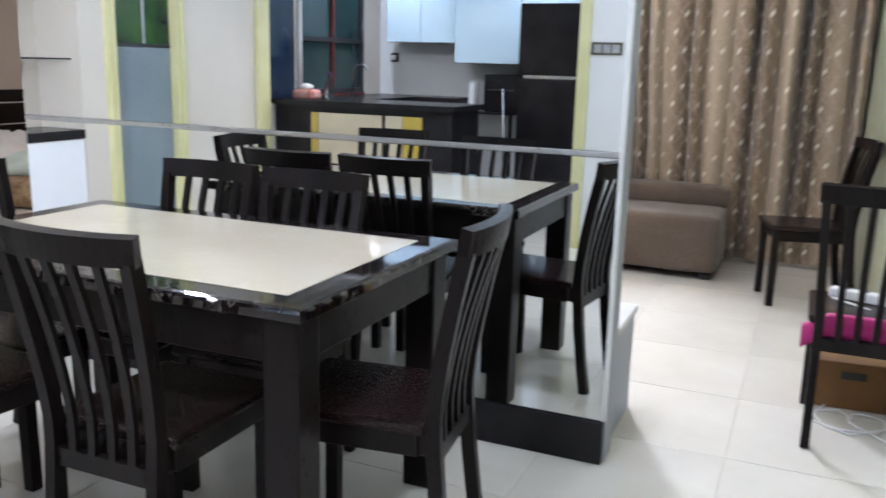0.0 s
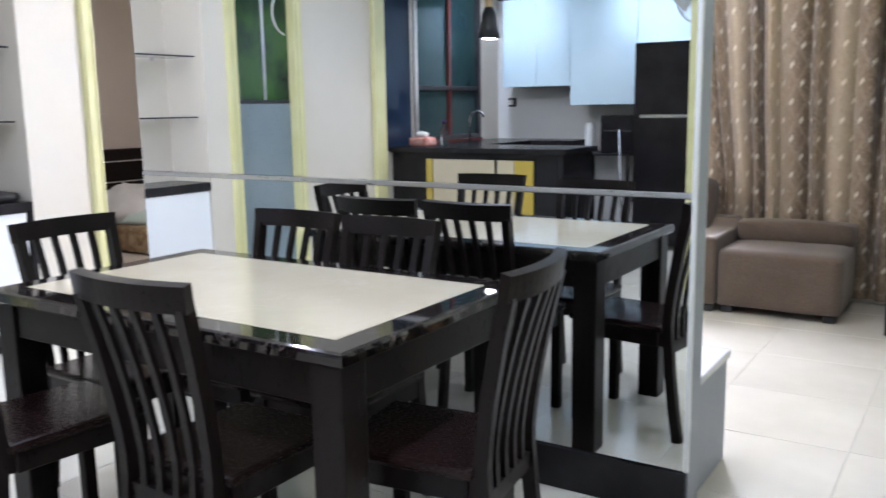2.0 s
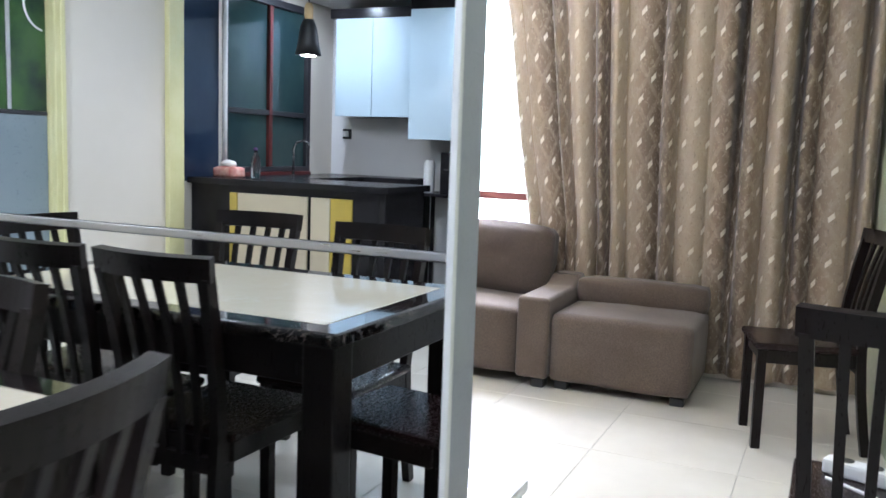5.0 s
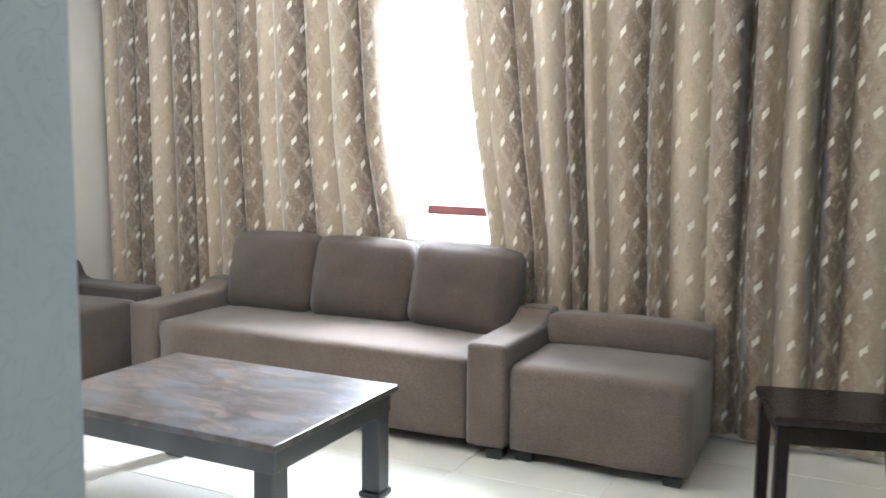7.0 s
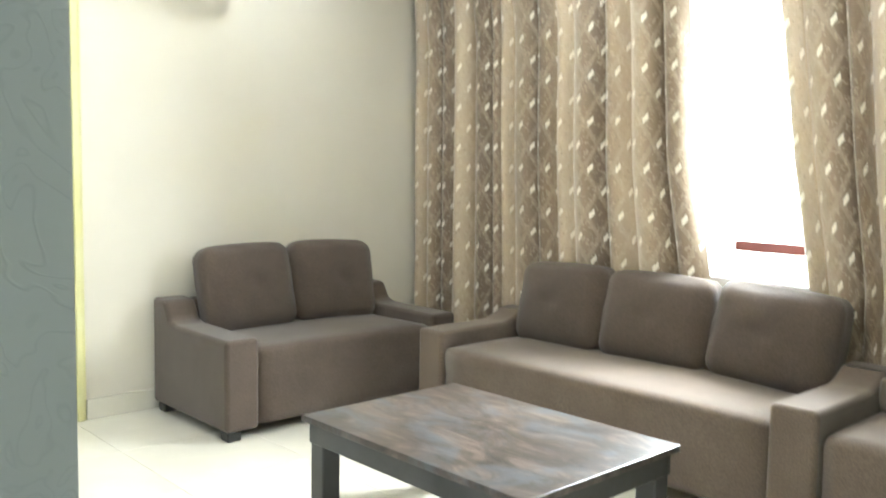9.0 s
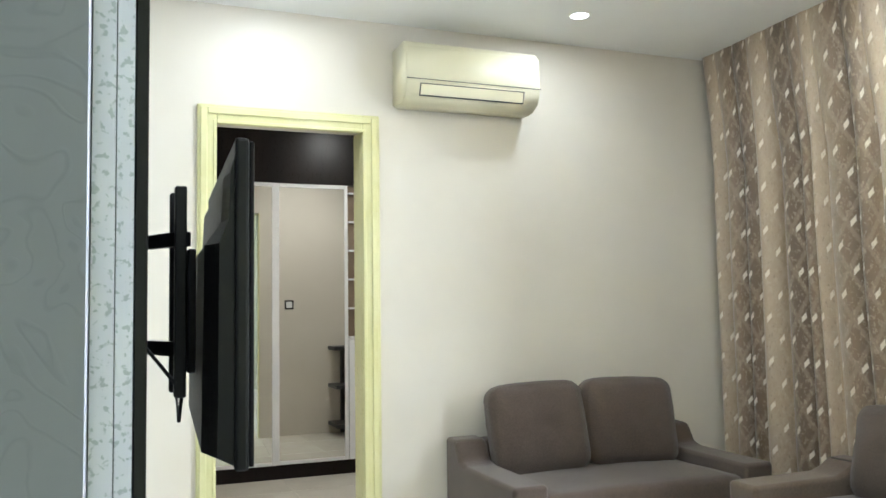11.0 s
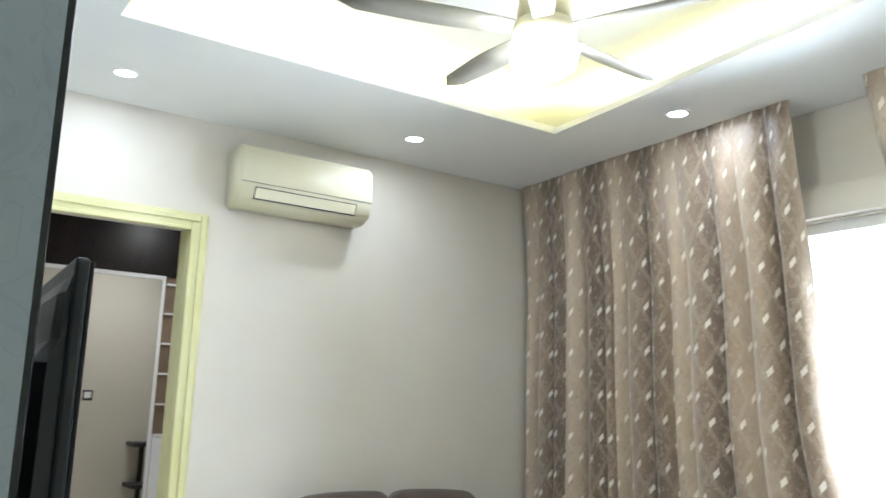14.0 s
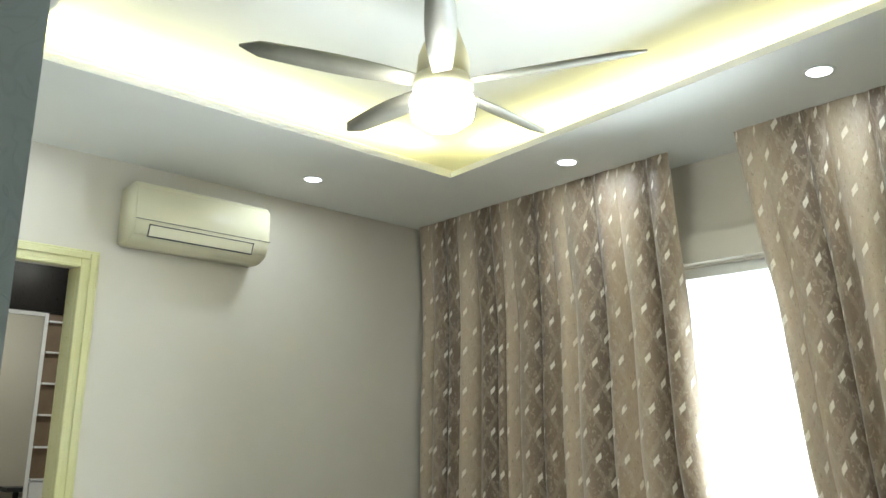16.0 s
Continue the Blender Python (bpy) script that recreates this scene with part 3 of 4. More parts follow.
# ---- doors, windows, frames ----
def door_frame(name, x_face, y0, y1, z, label, depth=0.13, w=0.075):
    fr = thing(name, (0, 0, 0), 0, label, "door frame", "", "structure")
    for a, b in ((y0 - w, y0 + 0.012), (y1 - 0.012, y1 + w)):
        part("jamb", boxes((x_face - 0.02, x_face + 0.018, a, b, 0, z + w), (x_face - depth - 0.018, x_face - 0.02, (y0 if a < y0 else y1 - 0.012), (y0 + 0.012 if a < y0 else y1), 0, z), bevel=0.004), M_FRAME, fr)
        c = y0 - w + 0.012 if a < y0 else y1 + w - 0.045
        part("moulding", boxes((x_face + 0.0182, x_face + 0.027, c, c + 0.033, 0, z + w - 0.012), bevel=0.004), M_FRAME, fr)
        e = y0 - 0.004 if a < y0 else y1 - 0.012
        part("stop", boxes((x_face + 0.0182, x_face + 0.024, e, e + 0.016, 0, z + 0.003), bevel=0.002), M_FRAME, fr)
    part("head", boxes((x_face - 0.02, x_face + 0.0175, y0 + 0.0125, y1 - 0.0125, z - 0.012, z + w), bevel=0.004), M_FRAME, fr)
    part("head_moulding", boxes((x_face + 0.0186, x_face + 0.0268, y0 - w + 0.0455, y1 + w - 0.0455, z + w - 0.045, z + w - 0.012), bevel=0.004), M_FRAME, fr)
    part("head_stop", boxes((x_face + 0.0186, x_face + 0.0238, y0 + 0.0125, y1 - 0.0125, z - 0.012, z + 0.003), bevel=0.002), M_FRAME, fr)
    return fr


door_frame("door_1", XL, 3.875, 4.605, 2.11, "pale yellow painted frame of the open bedroom doorway")
bath = door_frame("door_2", XL, 0.93, 1.53, 2.12, "pale yellow framed half glazed grey door")
M_FROST = worn("frosted blue grey pane", (0.20, 0.25, 0.28), (0.24, 0.29, 0.32), 1.5, 0.3)
# opaque pane; green light from beyond is painted in as cloudy patches
M_DARKPANE = worn("dark pane with painted green light", (0.010, 0.022, 0.02), (0.045, 0.11, 0.03), 3.5, 0.08)
part("lower_panel", boxes((XL - 0.07, XL - 0.045, 0.945, 1.515, 0.02, 1.31), bevel=0.003), M_FROST, bath, "grey blue lower panel")
part("upper_pane", boxes((XL - 0.065, XL - 0.05, 0.945, 1.515, 1.335, 2.10)), M_DARKPANE, bath, "dark glass with the green light beyond painted in")
part("mid_rail", boxes((XL - 0.075, XL - 0.04, 0.945, 1.515, 1.311, 1.334), bevel=0.003), M_DARKFRAME, bath)
# half ring added before the pane, standing for a wall fan seen in it
arc = [math.radians(-80 + 10 * k) for k in range(17)]
part("fan_image_ring", tube([(XL - 0.043, 0.95 + 0.145 * math.cos(a), 1.955 + 0.155 * math.sin(a)) for a in arc], 0.006), M_PLASTIC, bath, "white half ring standing for a fan seen in the dark glass")
part("mullion", boxes((XL - 0.049, XL - 0.04, 1.19, 1.215, 1.336, 2.10), bevel=0.002), M_METAL, bath)

kf = thing("trim_kitchen_opening", (0, 0, 0), 0, "pale yellow painted frame round the wide kitchen opening", "door frame", "", "structure")
part("jamb", boxes((-1.395, -1.313, YK - 0.135, YK + 0.016, 0, 2.36), bevel=0.004), M_FRAME, kf)
part("jamb", boxes((-4.028, -3.985, YK - 0.135, YK + 0.016, 0, 2.36), bevel=0.004), M_FRAME, kf)
part("head", boxes((-3.984, -1.396, YK - 0.134, YK + 0.015, 2.30, 2.36), bevel=0.004), M_FRAME, kf)

win = thing("window_1", (0, 0, 0), 0, "tall window with a faded red sash rail behind the curtains", "window", "", "structure")
part("window_frame", window_line(boxes((-2.748, -2.69, YW + 0.04, YW + 0.1, 0.722, 2.158), (-1.06, -1.002, YW + 0.04, YW + 0.1, 0.722, 2.158), (-2.69, -1.06, YW + 0.04, YW + 0.1, 0.722, 0.77), (-2.69, -1.06, YW + 0.04, YW + 0.1, 2.11, 2.158))), M_PLASTIC, win)
part("sash_rail", window_line(boxes((-1.80, -1.07, YW + 0.045, YW + 0.085, 0.90, 0.945), bevel=0.004)), M_REDRAIL, win, "faded red lower sash rail")
part("pane", window_line(boxes((-2.689, -1.061, YW + 0.068, YW + 0.073, 0.772, 2.108))), M_GLASS, win)
bpy.data.objects["pane"].visible_shadow = False

kw = thing("window_2", (0, 0, 0), 0, "kitchen window with dark frame, red sill and greenish dark panes", "window", "", "structure")
part("window_frame", boxes((XL - 0.05, XL + 0.012, -1.778, -1.72, 0.902, 2.358), (XL - 0.05, XL + 0.012, -0.66, -0.602, 0.902, 2.358), (XL - 0.05, XL + 0.012, -1.72, -0.66, 2.30, 2.358), (XL - 0.05, XL + 0.012, -1.72, -0.66, 0.96, 1.0), bevel=0.003), M_DARKFRAME, kw)
part("sill", boxes((XL - 0.05, XL + 0.03, -1.778, -0.602, 0.902, 0.958), bevel=0.004), M_REDFRAME, kw, "dark red sill")
part("mullion", boxes((XL - 0.045, XL + 0.008, -1.23, -1.185, 1.0, 2.30), bevel=0.003), M_REDFRAME, kw, "dark red mullion")
part("transom", boxes((XL - 0.045, XL + 0.006, -1.72, -1.23, 1.42, 1.46), (XL - 0.045, XL + 0.006, -1.185, -0.66, 1.42, 1.46), bevel=0.003), M_DARKFRAME, kw)
M_NIGHT = worn("dark teal pane", (0.016, 0.035, 0.04), (0.03, 0.06, 0.055), 1.6, 0.06)
for a, b in ((-1.719, -1.231), (-1.184, -0.661)):
    for c, d in ((1.001, 1.419), (1.461, 2.299)):
        part("pane", boxes((XL - 0.03, XL - 0.022, a, b, c, d)), M_NIGHT, kw)

# ---- curtains ----
def curtain(x_left, x_right, label, left_edge, right_edge, seed):
    """Pleated cloth; the free edges follow the given offsets by height."""
    bm = bmesh.new()
    uvl = bm.loops.layers.uv.new("UVMap")
    rnd = random.Random(seed)
    width = x_right - x_left
    nu, nz = int(width / 0.005), 28
    knots = [0.0]
    while knots[-1] < width:
        knots.append(knots[-1] + rnd.uniform(0.08, 0.21))
    amps = [rnd.choice((0.065, 0.085, 0.105, 0.125)) for _ in knots]
    z0, z1 = 0.03, CEIL - 0.001
    gaps = [q for q in knots[2::2] if x_left + q > -0.55]
    grid, us = [], []
    arc = 0.0
    last = None
    for i in range(nu + 1):
        s = width * i / nu
        k = max(j for j, q in enumerate(knots) if q <= s + 1e-9)
        k = min(k, len(knots) - 2)
        f = (s - knots[k]) / (knots[k + 1] - knots[k])
        wave = math.sin(math.pi * f) ** 0.75 * amps[k]
        if last is not None:
            arc += math.hypot(s - last[0], wave - last[1])
        last = (s, wave)
        us.append(arc)
        col = []
        for j in range(nz + 1):
            h = j / nz
            z = z0 + (z1 - z0) * h
            open_ = 0.55 + 0.45 * (1 - h) ** 0.6
            fl, fr = max(0, 1 - s / (width * 0.55)), max(0, 1 - (width - s) / (width * 0.55))
            dx = left_edge(z) * fl ** 1.3 + right_edge(z) * fr ** 1.3
            sway = 0.012 * noise.noise(Vector((s * 3 + seed, z * 1.1, 0.3)))
            lip = 1.0 - 0.90 * max(0.0, (z - 2.0) / (z1 - 2.0)) ** 0.8
            x = x_left + s + dx + sway
            back = YW - WSKEW * (x - XL) - 0.012
            front = (6.67 - 0.085 * (x + 4.0)) * h + (6.685 - 0.03 * (x + 4.0)) * (1 - h)
            deep = min(0.105, back - front)
            y = front + deep * (1 - wave / 0.125) * 0.9 * lip + 0.012 * noise.noise(Vector((s * 2.1, z * 0.8, seed)))
            if z < 0.62 and -3.05 < x < -0.3:
                y = max(y, 6.625 if x < -1.03 else 6.575)
            y += max(0.0, back - y) * min(1.0, sum(math.exp(-((s - q) / 0.022) ** 4) for q in gaps))
            col.append(bm.verts.new((x, min(y, back), z)))
        grid.append(col)
    for i in range(nu):
        for j in range(nz):
            f = bm.faces.new((grid[i][j], grid[i + 1][j], grid[i + 1][j + 1], grid[i][j + 1]))
            for l, (a, b) in zip(f.loops, ((i, j), (i + 1, j), (i + 1, j + 1), (i, j + 1))):
                l[uvl].uv = (us[a], z0 + (z1 - z0) * b / nz)
    ob = link_mesh("curtain", bm, M_CURTAIN, None, label, True)
    return tagged(ob, label, "curtain", "window curtains")


def drift(top, mid, low):
    def at(z):
        if z > 1.3:
            return mid + (top - mid) * (z - 1.3) / 1.3
        return low + (mid - low) * (z - 0.8) / 0.5 if z > 0.8 else low
    return at


curtain(-3.99, -2.02, "floor length brown patterned curtain drawn to one side", lambda z: 0.0, drift(0.03, 0.07, 0.16), 3)
curtain(-1.66, 0.40, "floor length brown patterned curtain hanging in deep folds", drift(0.02, 0.17, 0.26), lambda z: 0.0, 8)

# ---- dining set ----
TABZ = 0.757
table = thing("dining_table", (-1.487, 2.54, 0), 0, "long dark dining table with cream marble top and dark marble border", "table")
hx, hy = 0.683, 0.42
bm = bmesh.new()
rim = [[bm.verts.new((sx * (hx - i), sy * (hy - i), z)) for sx, sy in ((-1, -1), (1, -1), (1, 1), (-1, 1))] for i, z in ((0.006, TABZ - 0.036), (0, TABZ - 0.030), (0, TABZ - 0.012), (0.003, TABZ - 0.004), (0.010, TABZ), (0.085, TABZ), (0.085, TABZ - 0.036))]
for a, b in zip(rim, rim[1:] + rim[:1]):
    for i in range(4):
        bm.faces.new((a[i], a[(i + 1) % 4], b[(i + 1) % 4], b[i]))
part("top_border", bm, M_MARBLE_D, table, "dark veined marble border")
part("top_inset", boxes((-hx + 0.0853, hx - 0.0853, -hy + 0.0853, hy - 0.0853, TABZ - 0.034, TABZ + 0.0015), bevel=0.001), M_MARBLE_C, table, "polished cream marble inset")
for a in ((-hx + 0.03, hx - 0.03, -hy + 0.03, -hy + 0.055), (-hx + 0.03, hx - 0.03, hy - 0.055, hy - 0.03), (-hx + 0.03, -hx + 0.055, -hy + 0.055, hy - 0.055), (hx - 0.055, hx - 0.03, -hy + 0.055, hy - 0.055)):
    part("apron", boxes((*a, TABZ - 0.14, TABZ - 0.036), bevel=0.003), M_ESPRESSO, table)
for sx in (-1, 1):
    for sy in (-1, 1):
        x, y = sx * (hx - 0.065), sy * (hy - 0.065)
        part("leg", boxes((x - 0.045, x + 0.045, y - 0.045, y + 0.045, 0, TABZ - 0.037), bevel=0.006, segments=2), M_ESPRESSO, table)


def dining_chair():
    """Faces +y; origin on the floor under the middle of the seat."""
    ch = thing("dining_chair", (0, 0, 0), 0, "dark espresso wooden dining chair with tall slatted back", "chair", "chairs of the dining set")
    w, d, sz, top = 0.178, 0.20, 0.45, 0.915
    def back(z):
        k = (z - sz) / (top - sz)
        return -d + 0.005 - 0.085 * max(0, k) ** 1.4 - (0.05 * ((sz - z) / sz) ** 1.6 if z < sz else 0)
    bm = boxes((-w - 0.005, w + 0.005, -d + 0.02, d + 0.02, sz - 0.028, sz), bevel=0.012, segments=2)
    part("seat", bm, M_SEAT, ch, "dark red brown wooden seat")
    part("seat_rail", boxes((-w + 0.02, w - 0.02, d - 0.03, d - 0.008, sz - 0.085, sz - 0.0285), (-w + 0.02, w - 0.02, -d + 0.021, -d + 0.04, sz - 0.085, sz - 0.0285), (-w + 0.008, -w + 0.03, -d + 0.04, d - 0.03, sz - 0.085, sz - 0.0285), (w - 0.03, w - 0.008, -d + 0.04, d - 0.03, sz - 0.085, sz - 0.0285), bevel=0.002), M_ESPRESSO, ch)
    zs = [0, 0.12, 0.26, 0.40, 0.45, 0.52, 0.62, 0.74, 0.84, top - 0.05]
    for s in (-1, 1):
        part("back_post", sweep([(s * (w - 0.030 + 0.026 * max(0.0, (z - 0.42) / 0.5)), back(z), z) for z in zs], 0.029, 0.036), M_ESPRESSO, ch)
        part("front_leg", sweep([(s * (w - 0.025), d - 0.012, 0), (s * (w - 0.022), d - 0.012, sz - 0.029)], 0.036, 0.036), M_ESPRESSO, ch)
    n = 15
    pts = [((w + 0.011) * (2 * i / (n - 1) - 1), 0, 0) for i in range(n)]
    def bow(x):
        return -0.028 * (1 - (x / w) ** 2)
    bm = sweep([(x, back(top - 0.035) + bow(x) + 0.002, top - 0.030) for x, _, _ in pts], 0.062, 0.030, side=Vector((0, -0.16, 1)).normalized())
    part("top_rail", bm, M_ESPRESSO, ch, "curved top rail")
    part("lower_rail", sweep([(x * 0.86, back(0.36) + 0.002, 0.36) for x, _, _ in pts[:]], 0.045, 0.022, side=Vector((0, 0, 1))), M_ESPRESSO, ch)
    for i in range(4):
        x = (-1.5 + i) * 0.064
        part("slat", sweep([(x * (0.9 + 0.18 * max(0.0, (z - 0.42) / 0.5)), back(z) + bow(x) * max(0.0, (z - 0.45) / 0.45) ** 2 - 0.004, z) for z in (0.38, 0.42, 0.47, 0.54, 0.62, 0.70, 0.78, top - 0.06)], 0.021, 0.013), M_ESPRESSO, ch)
    return ch


chair = dining_chair()
SPOTS = [(-1.25, 2.21, 0), (-1.855, 2.085, -6), (-0.82, 2.50, 97), (-2.06, 2.50, -92), (-1.735, 2.745, 180), (-1.315, 2.735, 181)]
chair.matrix_basis = pose(SPOTS[0][0], SPOTS[0][1], 0, 0, 0, SPOTS[0][2])
for x, y, a in SPOTS[1:]:
    copy_thing(chair, pose(x, y, 0, 0, 0, a))
spare = tagged(copy_thing(chair, pose(0.36, 3.94, 0, 0, 0, 0)), "dark wooden dining chair used as a stand beside the papered wall", group="spare chairs by the wall")
spare2 = tagged(copy_thing(chair, pose(0.145, 5.76, 0, 0, 0, 104)), "dark wooden dining chair standing against the papered wall by the curtain", group="spare chairs by the wall")

# things on and under the spare chair
strip = thing("power_strip", (0.39, 4.04, 0.4505), -20, "white plastic power strip lying on the chair seat", "power strip")
part("body", boxes((-0.15, 0.15, -0.026, 0.026, 0, 0.036), bevel=0.008, segments=2), M_PLASTIC, strip)
for i in range(4):
    part("socket", lathe([(0.016, 0.0362), (0.017, 0.038), (0.011, 0.0375)], 12, at=(-0.1 + 0.066 * i, 0, 0)), M_FOOT, strip)
cloth = bmesh.new()
fold = [(-0.012, 0.384), (-0.010, 0.405), (-0.009, 0.43), (-0.007, 0.4535), (0.02, 0.456), (0.05, 0.4535)]
g = [[cloth.verts.new((-0.16 + 0.04 * i - (0.04 if i == 0 else 0), y + 0.003 * noise.noise(Vector((i * 0.9, z * 30, 4))), z - (0.05 if i == 0 else 0.012 * noise.noise(Vector((i * 0.7, 2, 4))) if z < 0.45 else 0))) for y, z in fold] for i in range(9)]
for i in range(8):
    for j in range(5):
        cloth.faces.new((g[i][j], g[i + 1][j], g[i + 1][j + 1], g[i][j + 1]))
carton = thing("carton", (0.36, 4.24, 0), 4, "orange brown carton with a hand hole under the chair", "carton")
part("box_body", boxes((-0.15, 0.15, -0.11, 0.11, 0, 0.185), bevel=0.003), M_CARTON, carton)
# black plate on the closed face stands for the hole's shaded inside
part("hand_hole_shade", boxes((-0.045, 0.045, -0.1125, -0.1105, 0.12, 0.15), bevel=0.0008), M_BLACK, carton, "black plate standing for the dark of the hand hole")
ob = link_mesh("pink_cloth", cloth, M_PINK, None, "", True)
ob.matrix_basis = pose(0.36, 3.767, 0, 0, 0, 0)
sol = ob.modifiers.new("thick", "SOLIDIFY")
sol.thickness = 0.003
tagged(ob, "magenta cloth hanging over the rear edge of the chair seat", "cloth")
cable = tagged(link_mesh("power_cable", tube([(0.25, 3.98, 0.47), (0.53, 3.90, 0.42), (0.58, 3.95, 0.2), (0.52, 4.0, 0.006), (0.36, 3.86, 0.006), (0.22, 3.95, 0.006), (0.30, 4.20, 0.006), (0.45, 4.25, 0.006), (0.56, 4.30, 0.006)], 0.004), M_PLASTIC, None, "", True), "white power cable trailing from the chair to the floor", "cable")

pts = [(0.27 + 0.09 * math.cos(k * 0.62) + 0.012 * k, 3.98 + 0.10 * math.sin(k * 0.62), 0.006 + 0.004 * (k % 3)) for k in range(18)]
tagged(link_mesh("power_cable", tube([(0.52, 3.98, 0.468), (0.575, 3.96, 0.40), (0.585, 3.90, 0.16), (0.57, 3.86, 0.02), (0.48, 3.84, 0.008)] + pts, 0.0035), M_PLASTIC, None, "", True), "coiled white power cable on the floor under the chair", "cable")
outlet = thing("wall_outlet", (xr(4.62) - 0.001, 4.62, 0.33), -85, "white wall outlet with a black adapter", "outlet")
part("plate", boxes((-0.045, 0.045, -0.008, 0, -0.045, 0.045), bevel=0.003), M_PLASTIC, outlet)
part("adapter", boxes((-0.03, 0.025, -0.055, -0.0085, -0.03, 0.035), bevel=0.005), M_FOOT, outlet, "black plug adapter")

# ---- living room ----
def sofa_frame(th, L, D, arm_w, arm_h, seat_h, back_h, fabric):
    """Front at -y, back at +D; x from 0 to L."""
    for a, b in ((0, arm_w), (L - arm_w, L)):
        # box arm whose top sweeps up to the back
        prof = [(0, 0.045), (0, arm_h), (D * 0.68, arm_h + 0.003), (D * 0.76, arm_h + 0.02), (D * 0.82, back_h - 0.012), (D * 0.85, back_h), (D, back_h + 0.004), (D, 0.045)]
        bm = bmesh.new()
        rings = [[bm.verts.new((x, y, z)) for y, z in prof] for x in (a, b)]
        for i in range(len(prof)):
            bm.faces.new((rings[0][i], rings[0][(i + 1) % len(prof)], rings[1][(i + 1) % len(prof)], rings[1][i]))
        bm.faces.new(rings[0]), bm.faces.new(rings[1])
        bmesh.ops.recalc_face_normals(bm, faces=bm.faces)
        bmesh.ops.bevel(bm, geom=list(bm.edges), offset=0.022, segments=4, affect="EDGES", profile=0.5)
        arm = part("arm", bm, fabric, th, "", True)
        arm.modifiers.new("normals", "WEIGHTED_NORMAL").weight = 90
    part("back", cushion(arm_w + 0.002, L - arm_w - 0.002, D - 0.13, D, 0.10, back_h, 0.006, 6, 0.03), fabric, th, "", True)
    for x in (0.05, L - 0.05):
        for y in (0.05, D - 0.06):
            part("foot", boxes((x - 0.035, x + 0.035, y - 0.035, y + 0.035, 0, 0.046), bevel=0.006), M_FOOT, th, "black block foot")


sofa = thing("sofa", (-3.015, 5.935, 0), 0, "grey brown fabric three seat sofa with loose cushions", "sofa")
L3 = 1.98
sofa_frame(sofa, L3, 0.68, 0.17, 0.465, 0.40, 0.52, M_FABRIC)
part("seat", cushion(0.172, L3 - 0.172, 0.010, 0.625, 0.048, 0.395, 0.004, 12, 0.03, side_puff=0.008), M_FABRIC, sofa, "", True)
for i in range(3):
    cw = (L3 - 0.36) / 3
    x0 = 0.18 + i * cw
    ob = part("back_cushion", cushion(-cw / 2, cw / 2 - 0.004, -0.09, 0.09, 0, 0.41, 0.05, 14, 0.06, 0.018, side_puff=0.012), M_FABRIC_D, sofa, "loose tufted back cushion", True)
    ob.matrix_basis = pose(x0 + cw / 2, 0.55, 0.375, -14, (i - 1) * 2.5, (-3, 2, -5)[i])
chaise = thing("ottoman", (-1.03, 5.955, 0), 0, "grey brown fabric corner seat with a low bolster back", "ottoman")
part("base", cushion(0, 0.70, 0, 0.60, 0.04, 0.39, 0.006, 10, 0.026, side_puff=0.010), M_FABRIC, chaise, "", True)
part("bolster", cushion(0.004, 0.696, 0.455, 0.605, 0.375, 0.52, 0.006, 8, 0.03, side_puff=0.008), M_FABRIC, chaise, "", True)
for x in (0.06, 0.64):
    for y in (0.06, 0.53):
        part("foot", boxes((x - 0.035, x + 0.035, y - 0.035, y + 0.035, 0, 0.041), bevel=0.005), M_FOOT, chaise, "black block foot")
love = thing("loveseat", (-3.245, 5.01, 0), 90, "brown fabric two seat sofa with tufted cushions by the wall", "sofa")
L2 = 1.40
sofa_frame(love, L2, 0.755, 0.17, 0.465, 0.42, 0.575, M_FABRIC_D)
part("seat", cushion(0.172, L2 - 0.172, 0.010, 0.615, 0.048, 0.415, 0.004, 12, 0.03, side_puff=0.008), M_FABRIC_D, love, "", True)
for i in range(2):
    cw = (L2 - 0.36) / 2
    ob = part("back_cushion", cushion(-cw / 2, cw / 2 - 0.004, -0.085, 0.085, 0, 0.44, 0.05, 14, 0.06, 0.018, side_puff=0.012), M_FABRIC_D, love, "loose tufted back cushion", True)
    ob.matrix_basis = pose(0.18 + cw * (i + 0.5), 0.53, 0.40, -13, (i - 0.5) * 3, (2, -3)[i])

ct = thing("coffee_table", (-1.775, 5.13, 0), 0, "low coffee table with weathered dark plank top and grey legs", "table")
cx, cy, cz = 0.51, 0.36, 0.395
part("top", boxes((-cx, cx, -cy, cy, cz - 0.022, cz), bevel=0.004, segments=2), M_PLANK, ct, "weathered plank top")
for a in ((-cx + 0.02, cx - 0.02, -cy + 0.02, -cy + 0.042), (-cx + 0.02, cx - 0.02, cy - 0.042, cy - 0.02), (-cx + 0.02, -cx + 0.042, -cy + 0.042, cy - 0.042), (cx - 0.042, cx - 0.02, -cy + 0.042, cy - 0.042)):
    part("apron", boxes((*a, cz - 0.095, cz - 0.0225), bevel=0.002), M_TABLEGREY, ct)
for sx in (-1, 1):
    for sy in (-1, 1):
        x, y = sx * (cx - 0.06), sy * (cy - 0.06)
        leg = part("leg", boxes((x - 0.036, x + 0.036, y - 0.036, y + 0.036, 0.022, cz - 0.0228), bevel=0.004), M_TABLEGREY, ct)
        part("foot", boxes((x - 0.044, x + 0.044, y - 0.044, y + 0.044, 0, 0.0218), bevel=0.004), M_TABLEGREY, leg)

